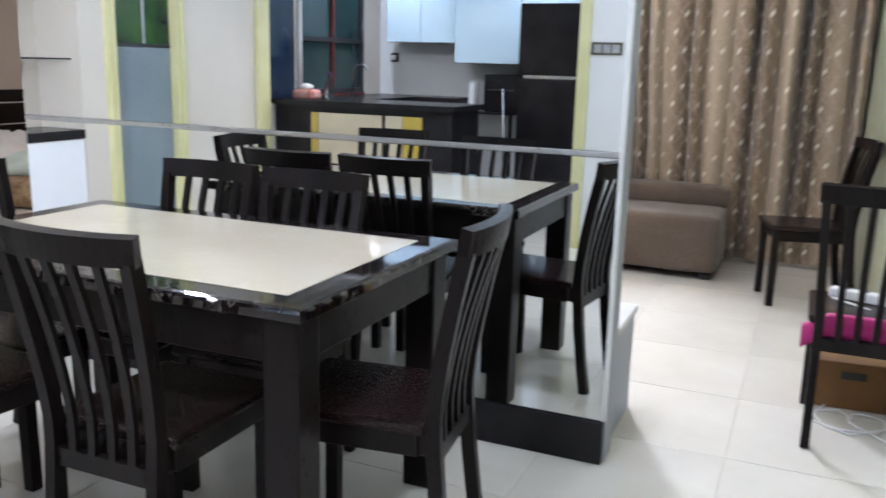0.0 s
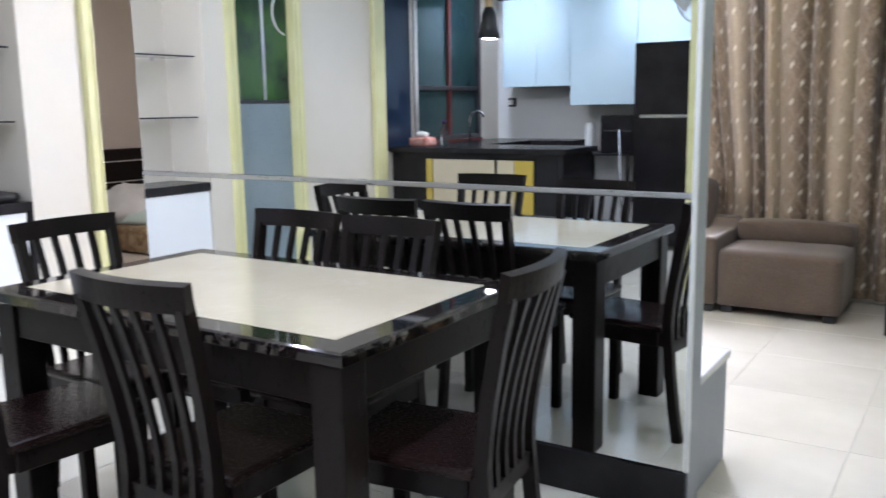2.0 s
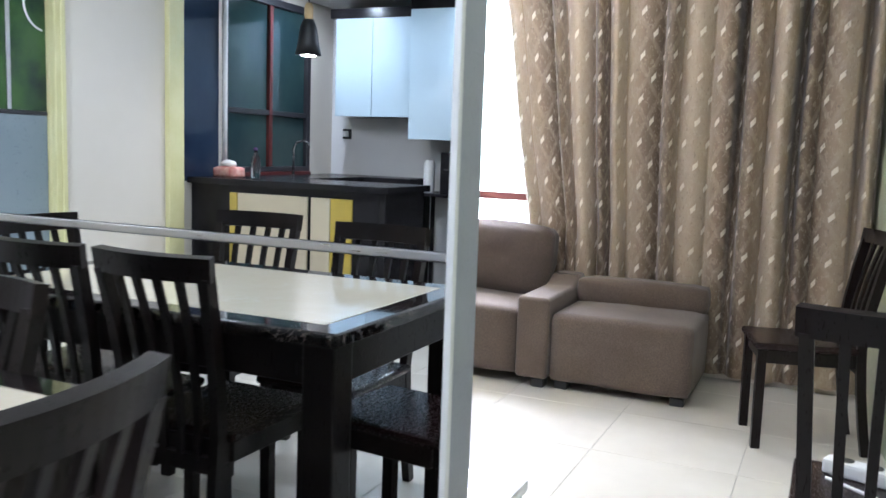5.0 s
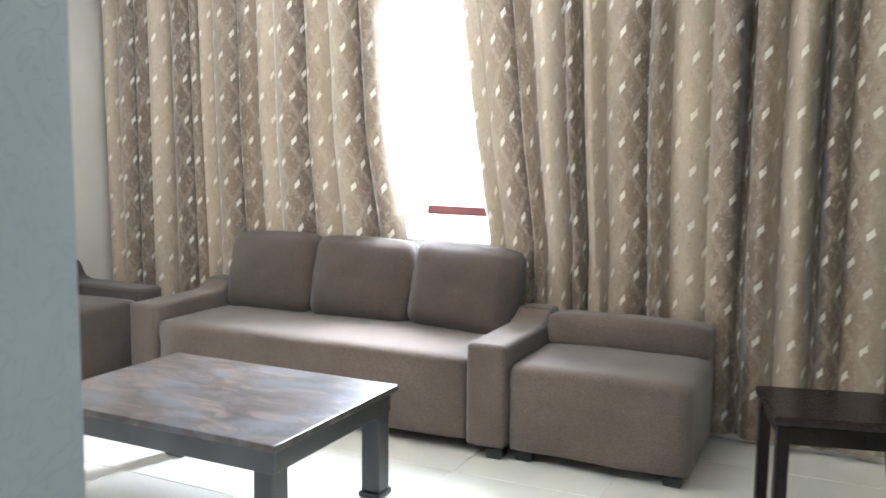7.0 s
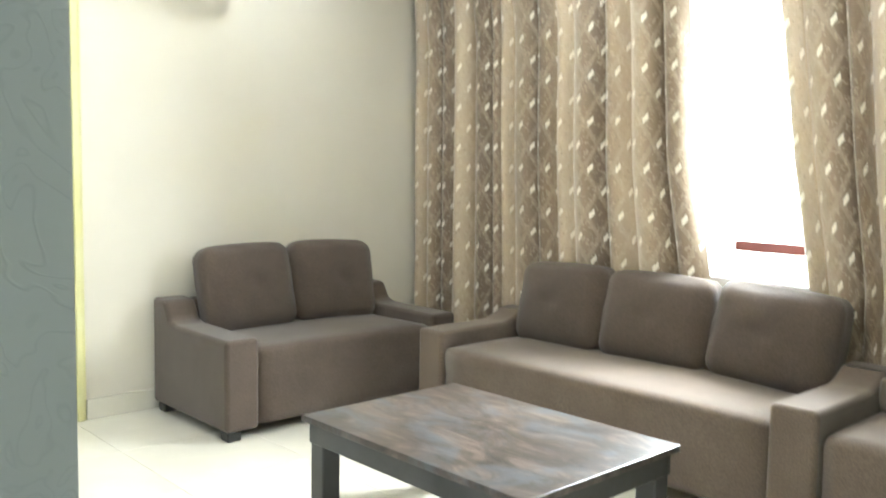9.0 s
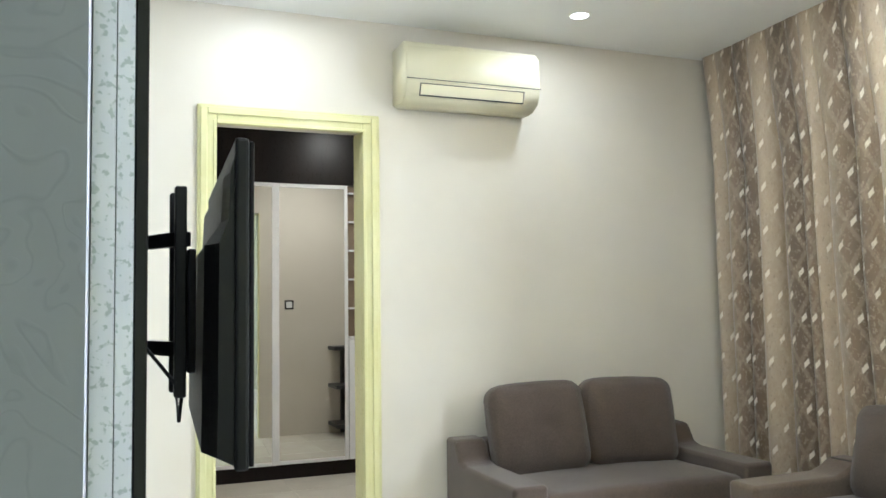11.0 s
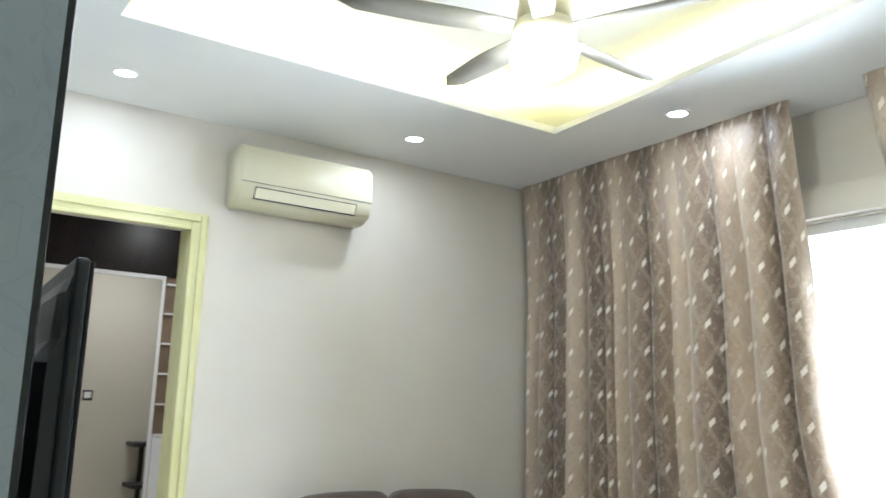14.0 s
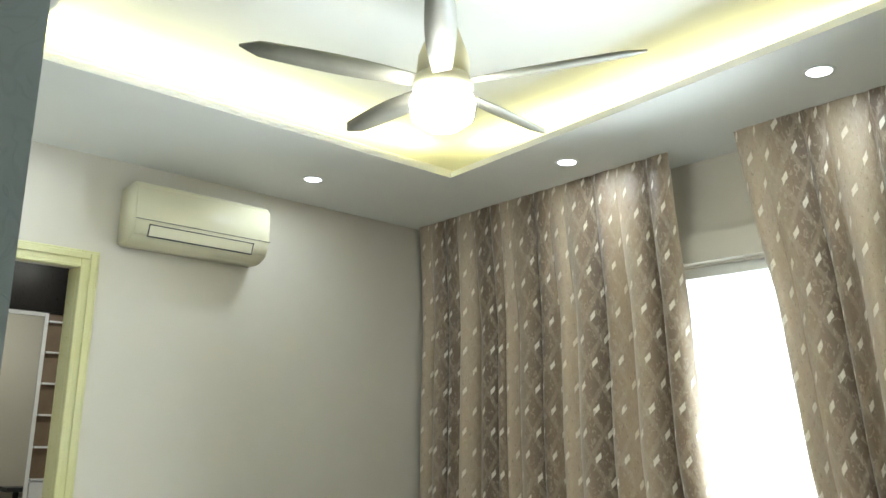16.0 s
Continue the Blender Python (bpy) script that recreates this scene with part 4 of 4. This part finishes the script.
ac = thing("air_conditioner", (XL, 5.125, 2.232), 90, "ivory split air conditioner on the cream wall over the door", "air conditioner")
prof = [(0.001, 0.0), (0.001, 0.30), (0.16, 0.31), (0.205, 0.28), (0.215, 0.11), (0.19, 0.03), (0.12, -0.004)]
bm = bmesh.new()
ends = []
for x in (-0.37, 0.37):
    ends.append([bm.verts.new((x, -y, z)) for y, z in prof])
for i in range(len(prof)):
    bm.faces.new((ends[0][i], ends[0][(i + 1) % len(prof)], ends[1][(i + 1) % len(prof)], ends[1][i]))
bm.faces.new(ends[0]), bm.faces.new(ends[1])
bmesh.ops.bevel(bm, geom=list(bm.edges), offset=0.012, segments=3, affect="EDGES")
part("casing", bm, M_AC, ac, "", True)
def sloped(bm):
    for v in bm.verts:
        v.co.y -= 0.19 + 0.3125 * (v.co.z - 0.03)
    return bm


part("louvre", sloped(boxes((-0.29, 0.27, -0.0045, 0.004, 0.036, 0.086), bevel=0.001)), M_AC, ac, "ivory outlet flap")
# dark strips laid on the casing draw the shade of the gaps and seam
for a, b, c, d in ((-0.295, 0.275, 0.0865, 0.0905), (-0.295, 0.275, 0.031, 0.0355), (-0.2955, -0.2905, 0.0356, 0.0864), (0.2705, 0.2755, 0.0356, 0.0864)):
    part("gap_shade_strip", sloped(boxes((a, b, -0.0035, 0.004, c, d))), M_DARKFRAME, ac, "dark strip standing for the shaded gap round the flap")
part("seam_shade_strip", boxes((-0.368, 0.368, -0.2168, -0.214, 0.108, 0.1105)), M_TABLEGREY, ac)

M_BLADE = worn("pale grey beige blade", (0.25, 0.24, 0.20), (0.30, 0.285, 0.24), 4, 0.5)
fan = thing("ceiling_fan", (-1.835, 4.96, TZ + 0.06), 0, "ceiling fan with five blades and a lit globe lamp", "ceiling fan")
part("rod", lathe([(0.055, 0.0), (0.055, -0.06), (0.03, -0.08), (0.03, -0.155), (0.045, -0.175), (0.085, -0.285), (0.09, -0.355)], 24), M_AC, fan, "cream tapered stem", True)
part("motor", lathe([(0.09, -0.3555), (0.10, -0.375), (0.10, -0.40), (0.085, -0.41)], 28), M_AC, fan, "", True)
part("lamp_globe", lathe([(0.095, -0.411), (0.11, -0.445), (0.10, -0.50), (0.06, -0.53), (0.01, -0.538)], 28), M_FANLAMP, fan, "glowing lamp globe", True)
for k in range(5):
    a = math.radians(29 + 72 * k)
    bm = bmesh.new()
    rows = []
    for i in range(10):
        r = 0.10 + 0.56 * i / 9
        hw = 0.03 + 0.022 * math.sin(min(1, i / 5) * math.pi / 2) - 0.02 * (i / 9) ** 2 - (0.03 if i == 9 else 0)
        rows.append([bm.verts.new((r, s * hw, -0.38 + s * hw * 0.22 + 0.03 * (i / 9) + t)) for s, t in ((-1, 0), (1, 0), (1, 0.006), (-1, 0.006))])
    for p, q in zip(rows, rows[1:]):
        for i in range(4):
            bm.faces.new((p[i], p[(i + 1) % 4], q[(i + 1) % 4], q[i]))
    bm.faces.new(rows[0]), bm.faces.new(rows[-1])
    ob = part("blade", bm, M_BLADE, fan, "grey blade", True)
    ob.matrix_basis = pose(0, 0, 0, 0, 0, math.degrees(a))

structure("baseboard_living", boxes((XL + 0.0005, XL + 0.012, 4.685, YW - 0.005, 0, 0.10), bevel=0.002), M_TILE, "cream tile skirting", "skirting")

# ---- niche cabinet ----
cabinet = thing("niche_cabinet", (XL, 2.62, 0), 90, "white base cabinet with black top in the wall niche", "cabinet")
W = 0.815
part("plinth", boxes((-W, W, 0.03, 0.34, 0, 0.10), bevel=0.002), M_SKIRT, cabinet, "black plinth")
part("body", boxes((-W, W, 0.022, 0.34, 0.1005, 0.745)), M_GLOSSWHITE, cabinet)
part("top", boxes((-W - 0.0, W, -0.012, 0.35, 0.746, 0.80), bevel=0.003), M_SKIRT, cabinet, "thick black top board")
part("side_trim", boxes((W - 0.028, W, -0.01, 0.0215, 0.0, 0.7455), bevel=0.002), M_SKIRT, cabinet, "black edge trim")
for i in range(3):
    a = -W + 0.004 + i * (2 * W - 0.036) / 3
    part("door", boxes((a, a + (2 * W - 0.036) / 3 - 0.004, 0.0, 0.0215, 0.105, 0.742), bevel=0.002), M_GLOSSWHITE, cabinet, "flat white gloss door")
for z in (1.23, 1.62):
    sh = thing("glass_shelf", (XL - 0.19, 2.62, z), 90, "clear glass shelf on small metal clips in the niche", "shelf", "niche glass shelves")
    part("pane", boxes((-0.80, 0.80, -0.128, 0.13, -0.008, 0.0), bevel=0.001), M_GLASS, sh)
    part("front_edge", boxes((-0.80, 0.80, -0.132, -0.1285, -0.009, 0.001)), M_DARKFRAME, sh, "dark glass edge")
    for s in (-0.7, 0.0, 0.7):
        part("clip", boxes((s - 0.012, s + 0.012, 0.131, 0.168, -0.02, 0.01), bevel=0.002), M_METAL, sh, "small metal clip")
for y, sx, sy, h, r in ((3.25, 0.10, 0.16, 0.05, 0), (2.86, 0.07, 0.10, 0.045, 20)):
    bm = cushion(-sx, sx, -sy, sy, 0, h, 0.012, 7, 0.02)
    ob = link_mesh("black_bag", bm, M_BLACK, None, "", True)
    ob.matrix_basis = pose(XL - 0.15, y, 0.8005, 0, 0, r)
    tagged(ob, "small black bag lying on the cabinet top", "bag")
ob = link_mesh("glass_jars", lathe([(0.03, 0), (0.034, 0.02), (0.03, 0.05), (0.02, 0.06)], 14), M_STEEL, None, "", True)
ob.matrix_basis = pose(XL - 0.12, 3.03, 0.8005)
tagged(ob, "small shiny metal cup on the cabinet top", "cup")

# ---- bedroom through the door ----
M_SHELFBACK = worn("brown board", (0.16, 0.11, 0.07), (0.21, 0.15, 0.10), 4, 0.5)
ward = thing("wardrobe", (-6.15, 4.6, 0), 90, "built in wardrobe with mirrored sliding doors in white frames", "wardrobe")
part("plinth", boxes((-1.15, 0.74, 0.0, 0.5, 0, 0.10), bevel=0.002), M_ESPRESSO, ward, "dark plinth")
part("carcass", boxes((-1.15, -0.021, 0.085, 0.5, 0.101, 2.13), (-0.02, 0.74, 0.03, 0.5, 0.101, 2.13)), M_WHITE, ward)
part("top_fascia", boxes((-1.15, 0.74, -0.01, 0.5, 2.132, CEIL - 0.004)), M_ESPRESSO, ward, "dark top fascia")
for a, b, y in ((-1.14, -0.02, -0.018), (-0.02, 0.52, -0.004)):
    d = part("sliding_door", boxes((a + 0.028, b - 0.028, y, y + 0.01, 0.128, 2.10)), M_MIRROR, ward, "mirrored sliding door")
    part("door_frame", boxes((a, a + 0.027, y - 0.006, y + 0.014, 0.102, 2.13), (b - 0.027, b, y - 0.006, y + 0.014, 0.102, 2.13), (a + 0.0275, b - 0.0275, y - 0.006, y + 0.014, 0.102, 0.127), (a + 0.0275, b - 0.0275, y - 0.006, y + 0.014, 2.101, 2.13), bevel=0.002), M_GLOSSWHITE, d, "white door frame")
    if a < -1:
        d.matrix_basis = Matrix.Translation((b, 0, 0)) @ pose(0, 0, 0, 0, 0, -3) @ Matrix.Translation((-b, 0, 0))
part("shelf_column", boxes((0.525, 0.74, -0.012, 0.028, 0.102, 0.98), bevel=0.002), M_GLOSSWHITE, ward, "white lower door")
for i in range(6):
    part("shelf", boxes((0.53, 0.735, -0.012, 0.0295, 0.99 + i * 0.215, 1.004 + i * 0.215), bevel=0.001), M_GLOSSWHITE, ward)
part("shelf_back", boxes((0.53, 0.735, 0.0252, 0.0297, 1.0045, 2.13)), M_SHELFBACK, ward, "brown shelf back")
bed = thing("bed", (-6.28, 6.25, 0), 0, "low unmade double bed with floral mattress and dark headboard", "bed")
part("headboard", boxes((-1.01, -0.95, -0.70, 1.1, 0.0, 0.55), (-1.01, -0.945, -0.70, 1.1, 0.56, 0.76), (-1.01, -0.95, -0.70, 1.1, 0.77, 0.89), bevel=0.004), M_ESPRESSO, bed, "dark slatted headboard")
for z in (0.5505, 0.7605):
    part("inlay", boxes((-1.005, -0.944, -0.70, 1.1, z, z + 0.009)), M_PLASTIC, bed, "thin white inlay line")
part("mattress", cushion(-0.94, 0.72, -0.62, 1.0, 0.0, 0.26, 0.01, 6, 0.05), M_FLORAL, bed, "brown floral mattress", True)


def heap(name, w, d, h, seed, mat):
    """A crumpled heap of cloth that rests on z = 0."""
    bm = bmesh.new()
    n = 26
    g = []
    for i in range(n + 1):
        row = []
        for j in range(n + 1):
            a, b = 2 * i / n - 1, 2 * j / n - 1
            r = max(abs(a), abs(b), math.hypot(a, b) * 0.86)
            dome = max(0.0, 1 - r ** 2.4) ** 0.55
            fold = 0.30 * noise.noise(Vector((a * 2.1, b * 2.6, seed))) + 0.22 * abs(noise.noise(Vector((a * 5.2 + b * 2, b * 4.1, seed + 3))))
            edge = 1 + 0.10 * noise.noise(Vector((a * 3, b * 3, seed + 7)))
            row.append(bm.verts.new((a * w * edge, b * d * edge, max(0.0, h * dome * (0.8 + fold)))))
        g.append(row)
    for i in range(n):
        for j in range(n):
            bm.faces.new((g[i][j], g[i + 1][j], g[i + 1][j + 1], g[i][j + 1]))
    rim = [g[i][0] for i in range(n)] + [g[n][j] for j in range(n)] + [g[n - i][n] for i in range(n)] + [g[0][n - j] for j in range(n)]
    bm.faces.new(rim)
    return link_mesh(name, bm, mat, None, "", True)


quilt = tagged(heap("quilt", 0.46, 0.48, 0.34, 2.0, M_LINEN), "crumpled white quilt heaped on the bed", "quilt")
quilt.matrix_basis = pose(-6.62, 6.10, 0.262, 0, 0, 25)
sheet = tagged(heap("sheet", 0.42, 0.45, 0.19, 5.0, M_GREEN), "pale green crumpled sheet on the bed", "sheet")
sheet.matrix_basis = pose(-6.02, 6.15, 0.262, 0, 0, 5)
switch = thing("light_switch", (XLB, 5.10, 1.24), -90, "white square light switch on the bedroom wall", "switch")
part("plate", boxes((-0.043, 0.043, -0.009, -0.0005, -0.043, 0.043), bevel=0.003), M_FOOT, switch, "dark switch surround")
part("rocker", boxes((-0.03, 0.03, -0.0125, -0.0092, -0.03, 0.03), bevel=0.002), M_PLASTIC, switch)
steps = thing("corner_shelf", (XLB - 0.002, 5.62, 0), 0, "grey stepped corner shelf with three boards", "shelf")
for z, w2 in ((0.08, 0.34), (0.44, 0.30), (0.80, 0.24)):
    part("board", boxes((-w2, 0, -0.14, 0.14, z, z + 0.035), bevel=0.002), M_TABLEGREY, steps)
part("support", boxes((-0.03, 0, -0.02, 0.02, 0, 0.0795), (-0.03, 0, -0.02, 0.02, 0.1155, 0.4395), (-0.03, 0, -0.02, 0.02, 0.4755, 0.7995)), M_TABLEGREY, steps)
rug = tagged(link_mesh("floor_mat", boxes((-4.75, -4.35, 4.05, 4.25, 0.0005, 0.02), bevel=0.006), M_PURPLE), "small purple mat on the bedroom floor", "mat")

# ---- kitchen, seen in the mirror ----
pen = thing("kitchen_peninsula", (0, 0, 0), 0, "dark topped kitchen counter with beige doors facing the dining room", "counter")
part("carcass", boxes((-3.60, -2.46, -0.78, -0.245, 0.10, 0.89)), M_SKIRT, pen)
part("plinth", boxes((-3.58, -2.48, -0.76, -0.28, 0, 0.0995)), M_SKIRT, pen)
part("end_panel", boxes((-2.459, -2.41, -0.80, -0.23, 0, 0.89), bevel=0.003), M_SKIRT, pen)
part("side_panel", boxes((-4.02, -3.601, -0.78, -0.25, 0, 0.89)), M_SKIRT, pen)
for a, b, m in ((-3.66, -3.60, M_OCHRE), (-3.59, -3.01, M_CREAMDOOR), (-2.98, -2.83, M_CREAMDOOR), (-2.825, -2.66, M_OCHRE)):
    part("door", boxes((a, b, -0.2448, -0.226, 0.11, 0.84), bevel=0.003), m, pen, "beige door" if m is M_CREAMDOOR else "ochre yellow panel")
worktop = tagged(link_mesh("worktop", boxes((-4.02, -2.38, -0.84, -0.20, 0.891, 0.935), bevel=0.004, segments=2), M_SKIRT), "black polished worktop on the kitchen counter", "worktop")
tissue = thing("tissue_box", (-3.82, -0.42, 0.9355), 8, "red and white tissue pack on the worktop", "tissue box")
part("pack", cushion(-0.11, 0.11, -0.06, 0.06, 0, 0.075, 0.006, 5, 0.015), worn("red printed film", (0.55, 0.16, 0.14), (0.75, 0.45, 0.38), 20, 0.5), tissue, "", True)
part("tissue", cushion(-0.06, 0.05, -0.03, 0.03, 0.0765, 0.115, 0.012, 5, 0.012), M_LINEN, tissue, "white tissue", True)
bottle = thing("bottle", (-3.68, -0.55, 0.9355), 0, "clear plastic bottle on the worktop", "bottle")
part("body", lathe([(0.032, 0), (0.036, 0.01), (0.036, 0.13), (0.014, 0.18), (0.014, 0.2)], 18), M_GLASS, bottle, "", True)
part("cap", lathe([(0.016, 0.2005), (0.016, 0.222)], 14), M_PURPLE, bottle, "purple cap")
pole = tagged(link_mesh("white_pipe", lathe([(0.018, 0), (0.018, KC - 0.939)], 14), M_PLASTIC, None, "", True), "thin white upright pipe by the kitchen window", "pipe")
pole.matrix_basis = pose(-3.98, -0.57, 0.937)
dark = tagged(link_mesh("dark_glass_panel", boxes((XL + 0.001, XL + 0.012, -0.545, -0.14, 0.902, 2.36), bevel=0.002), worn("dark blue glass", (0.012, 0.022, 0.045), (0.02, 0.035, 0.065), 2, 0.08)), "dark blue glass panel beside the kitchen window", "panel")
tap = tagged(link_mesh("kitchen_tap", tube([(0, 0, 0), (0, 0, 0.22), (0.03, 0, 0.27), (0.09, 0, 0.29), (0.14, 0, 0.27), (0.155, 0, 0.23)], 0.011, 10), M_STEEL, None, "", True), "arched chrome kitchen tap", "tap")
tap.matrix_basis = pose(-3.93, -1.40, 0.935)
back = thing("kitchen_counter", (0, 0, 0), 0, "black kitchen counter along the window and end wall", "counter")
part("carcass", boxes((-4.02, -3.45, -1.72, -0.845, 0, 0.89), (-4.02, -3.0, -2.145, -1.73, 0, 0.89)), M_SKIRT, back)
part("top", boxes((-4.02, -3.43, -1.72, -0.842, 0.892, 0.934), (-4.02, -2.99, -2.145, -1.7205, 0.892, 0.934), bevel=0.003), M_SKIRT, back, "black worktop")


def wall_cabinet(x0, x1, z0, z1, doors, front, label):
    c = thing("wall_cabinet", (0, 0, 0), 0, label, "cabinet", "kitchen wall cabinets")
    part("carcass", boxes((x0, x1, KB + 0.002, front - 0.0205, z0, z1)), M_SKIRT, c, "dark carcass")
    w = (x1 - x0) / doors
    for i in range(doors):
        part("door", boxes((x0 + i * w + 0.002, x0 + (i + 1) * w - 0.002, front - 0.02, front, z0 - 0.005, z1 - 0.004), bevel=0.002), M_BLUEWHITE, c, "pale blue gloss door")


wall_cabinet(-3.76, -3.04, 1.45, 2.27, 2, -1.76, "pale blue gloss wall cabinet with two doors")
wall_cabinet(-3.035, -2.395, 1.27, 2.325, 1, -1.74, "tall pale blue gloss cabinet over the hob")
wall_cabinet(-2.39, -1.70, 1.795, 2.325, 1, -1.74, "pale blue gloss cabinet over the fridge")
structure("trim_cabinet_fascia", boxes((-3.82, -3.04, KB + 0.002, -1.765, 2.272, 2.35), (-3.038, -1.65, KB + 0.002, -1.745, 2.327, 2.412)), M_SKIRT, "black fascia above the kitchen wall cabinets", "trim")
fridge = thing("fridge", (-1.985, -1.78, 0), 0, "tall black two door fridge", "fridge")
part("body", boxes((-0.33, 0.33, -0.34, 0.25, 0.03, 1.785), bevel=0.006), M_SKIRT, fridge)
part("lower_door", boxes((-0.33, 0.33, 0.2515, 0.30, 0.04, 1.145), bevel=0.008, segments=2), M_SKIRT, fridge)
part("upper_door", boxes((-0.33, 0.33, 0.2515, 0.30, 1.175, 1.78), bevel=0.008, segments=2), M_SKIRT, fridge)
part("handle_strip", boxes((-0.28, 0.33, 0.2517, 0.296, 1.1465, 1.1735)), M_STEEL, fridge, "grey handle strip")
part("foot", boxes((-0.3, -0.25, 0.1, 0.2, 0, 0.0295), (0.25, 0.3, 0.1, 0.2, 0, 0.0295)), M_FOOT, fridge)
side = thing("side_table", (-2.70, -1.90, 0), 0, "narrow black side table holding the oven", "table")
part("top", boxes((-0.27, 0.27, -0.22, 0.20, 0.80, 0.825), bevel=0.003), M_SKIRT, side)
for x in (-0.25, 0.25):
    for y in (-0.2, 0.18):
        part("leg", boxes((x - 0.014, x + 0.014, y - 0.014, y + 0.014, 0, 0.7995)), M_SKIRT, side)
oven = thing("oven", (-2.57, -1.93, 0.8255), 0, "small black table oven", "oven")
part("casing", boxes((-0.17, 0.17, -0.16, 0.16, 0, 0.34), bevel=0.006), M_SKIRT, oven)
part("handle", tube([(-0.13, 0.175, 0.2), (0.13, 0.175, 0.2)], 0.007), M_BLACK, oven, "black handle")
flask = tagged(link_mesh("white_flask", lathe([(0.045, 0), (0.048, 0.02), (0.048, 0.24), (0.035, 0.27), (0.02, 0.275)], 20), M_PLASTIC, None, "", True), "tall white flask on the side table", "flask")
flask.matrix_basis = pose(-2.88, -1.86, 0.8255)
mop = tagged(link_mesh("mop_handle", tube([(-2.36, -1.38, 0.0), (-2.44, -1.46, 1.05)], 0.012), M_STEEL, None, "", True), "grey mop handle leaning by the fridge", "mop")
pend = thing("pendant_lamp", (-3.20, -0.5, 0.04), 0, "black bell pendant lamp with a light wood neck", "pendant lamp")
part("cord", lathe([(0.004, 2.13), (0.004, KC - 0.041)], 8), M_BLACK, pend)
part("neck", lathe([(0.03, 2.02), (0.032, 2.1), (0.02, 2.13)], 20), M_WOODLIGHT, pend, "light wood neck")
part("shade", lathe([(0.035, 2.019), (0.06, 1.96), (0.075, 1.85), (0.092, 1.775), (0.088, 1.775), (0.07, 1.85), (0.055, 1.955)], 28), M_BLACK, pend, "black metal shade", True)
part("bulb", lathe([(0.02, 1.90), (0.05, 1.83), (0.05, 1.80), (0.02, 1.785)], 16), M_LAMP, pend, "lit bulb", True)
area("pendant_bulb", (-3.20, -0.5, 1.81), (-3.20, -0.5, 0), 0.1, 8, (1, 0.97, 0.92))
wfan = thing("wall_fan", (-1.415, -0.80, 2.08), 0, "round white wall fan with wire guard", "fan")
part("bracket", boxes((-0.06, 0.008, -0.06, 0.06, -0.12, 0.02), bevel=0.01), M_PLASTIC, wfan)
part("motor", lathe([(0.05, 0.0), (0.07, 0.03), (0.07, 0.1), (0.03, 0.13)], 18), M_PLASTIC, wfan, "", True).matrix_basis = pose(-0.10, 0, 0, 0, -98, -50)
bm = bmesh.new()
for k in range(28):
    a = 2 * math.pi * k / 28
    tube([(0.03 * math.cos(a), 0.03 * math.sin(a), 0.20), (0.13 * math.cos(a), 0.13 * math.sin(a), 0.205), (0.20 * math.cos(a), 0.20 * math.sin(a), 0.15)], 0.004, 4, bm)
part("guard", bm, M_PLASTIC, wfan, "white wire guard").matrix_basis = pose(-0.10, 0, 0, 0, -98, -50)
part("guard_ring", tube([(0.2 * math.cos(i * math.pi / 16), 0.2 * math.sin(i * math.pi / 16), 0.15) for i in range(33)], 0.006, 6), M_PLASTIC, wfan).matrix_basis = pose(-0.10, 0, 0, 0, -98, -50)
bm = bmesh.new()
for k in range(3):
    a0 = 2 * math.pi * k / 3
    ring = [[bm.verts.new((r * math.cos(a0 + d * 0.42), r * math.sin(a0 + d * 0.42), 0.165 + 0.03 * d + h)) for r in (0.03, 0.10, 0.17)] for h in (0, 0.004) for d in (-1, 1)]
    lo, lo2, hi, hi2 = ring
    for i in range(2):
        bm.faces.new((lo[i], lo[i + 1], lo2[i + 1], lo2[i]))
        bm.faces.new((hi[i], hi[i + 1], hi2[i + 1], hi2[i]))
part("blades", bm, M_PLASTIC, wfan, "white plastic blades").matrix_basis = pose(-0.10, 0, 0, 0, -98, -50)
for x in (-1.20,):
    sw = thing("switch_plate", (x, YK, 1.38), 180, "bronze coloured triple switch plate by the kitchen opening", "switch")
    part("plate", boxes((-0.105, 0.105, -0.010, -0.0005, -0.042, 0.042), bevel=0.003), worn("bronze plate", (0.16, 0.14, 0.10), (0.22, 0.19, 0.14), 8, 0.35, metal=0.6), sw)
    for a in (-0.062, 0.0, 0.062):
        part("rocker", boxes((a - 0.026, a + 0.026, -0.014, -0.0102, -0.027, 0.027), bevel=0.0015), M_METAL, sw, "grey rocker")
sock = thing("wall_socket", (-3.86, KB, 1.30), 180, "black wall socket with a plug by the kitchen cabinet", "socket")
part("plate", boxes((-0.045, 0.045, -0.010, -0.0005, -0.045, 0.045), bevel=0.003), M_FOOT, sock)
part("plug", boxes((-0.02, 0.02, -0.05, -0.0105, -0.025, 0.025), bevel=0.004), M_PLASTIC, sock)

# ---- floor tiles ----
T = 0.57
tile_bm = boxes((0.0015, T - 0.0015, 0.0015, T - 0.0015, -0.0065, 0.0), bevel=0.0012)
tile_me = bpy.data.meshes.new("tile")
tile_bm.to_mesh(tile_me)
tile_bm.free()
tile_me.materials.append(M_TILE)
for i in range(-15, 2):
    for j in range(-12, 6):
        x, y = -0.03 + i * T, 4.62 + j * T
        if y + T < -2.3 or (y > 6.9 and x > XLB) or x > 1.1 or x + T < -7.3 or (x + T < XLB - 0.5 and y + T < 3.3) or (y + T < -0.2 and x > -1.2):
            continue
        ob = new("tile", tile_me)
        ob.location = (x, y, 0)
        ob.parent = floor
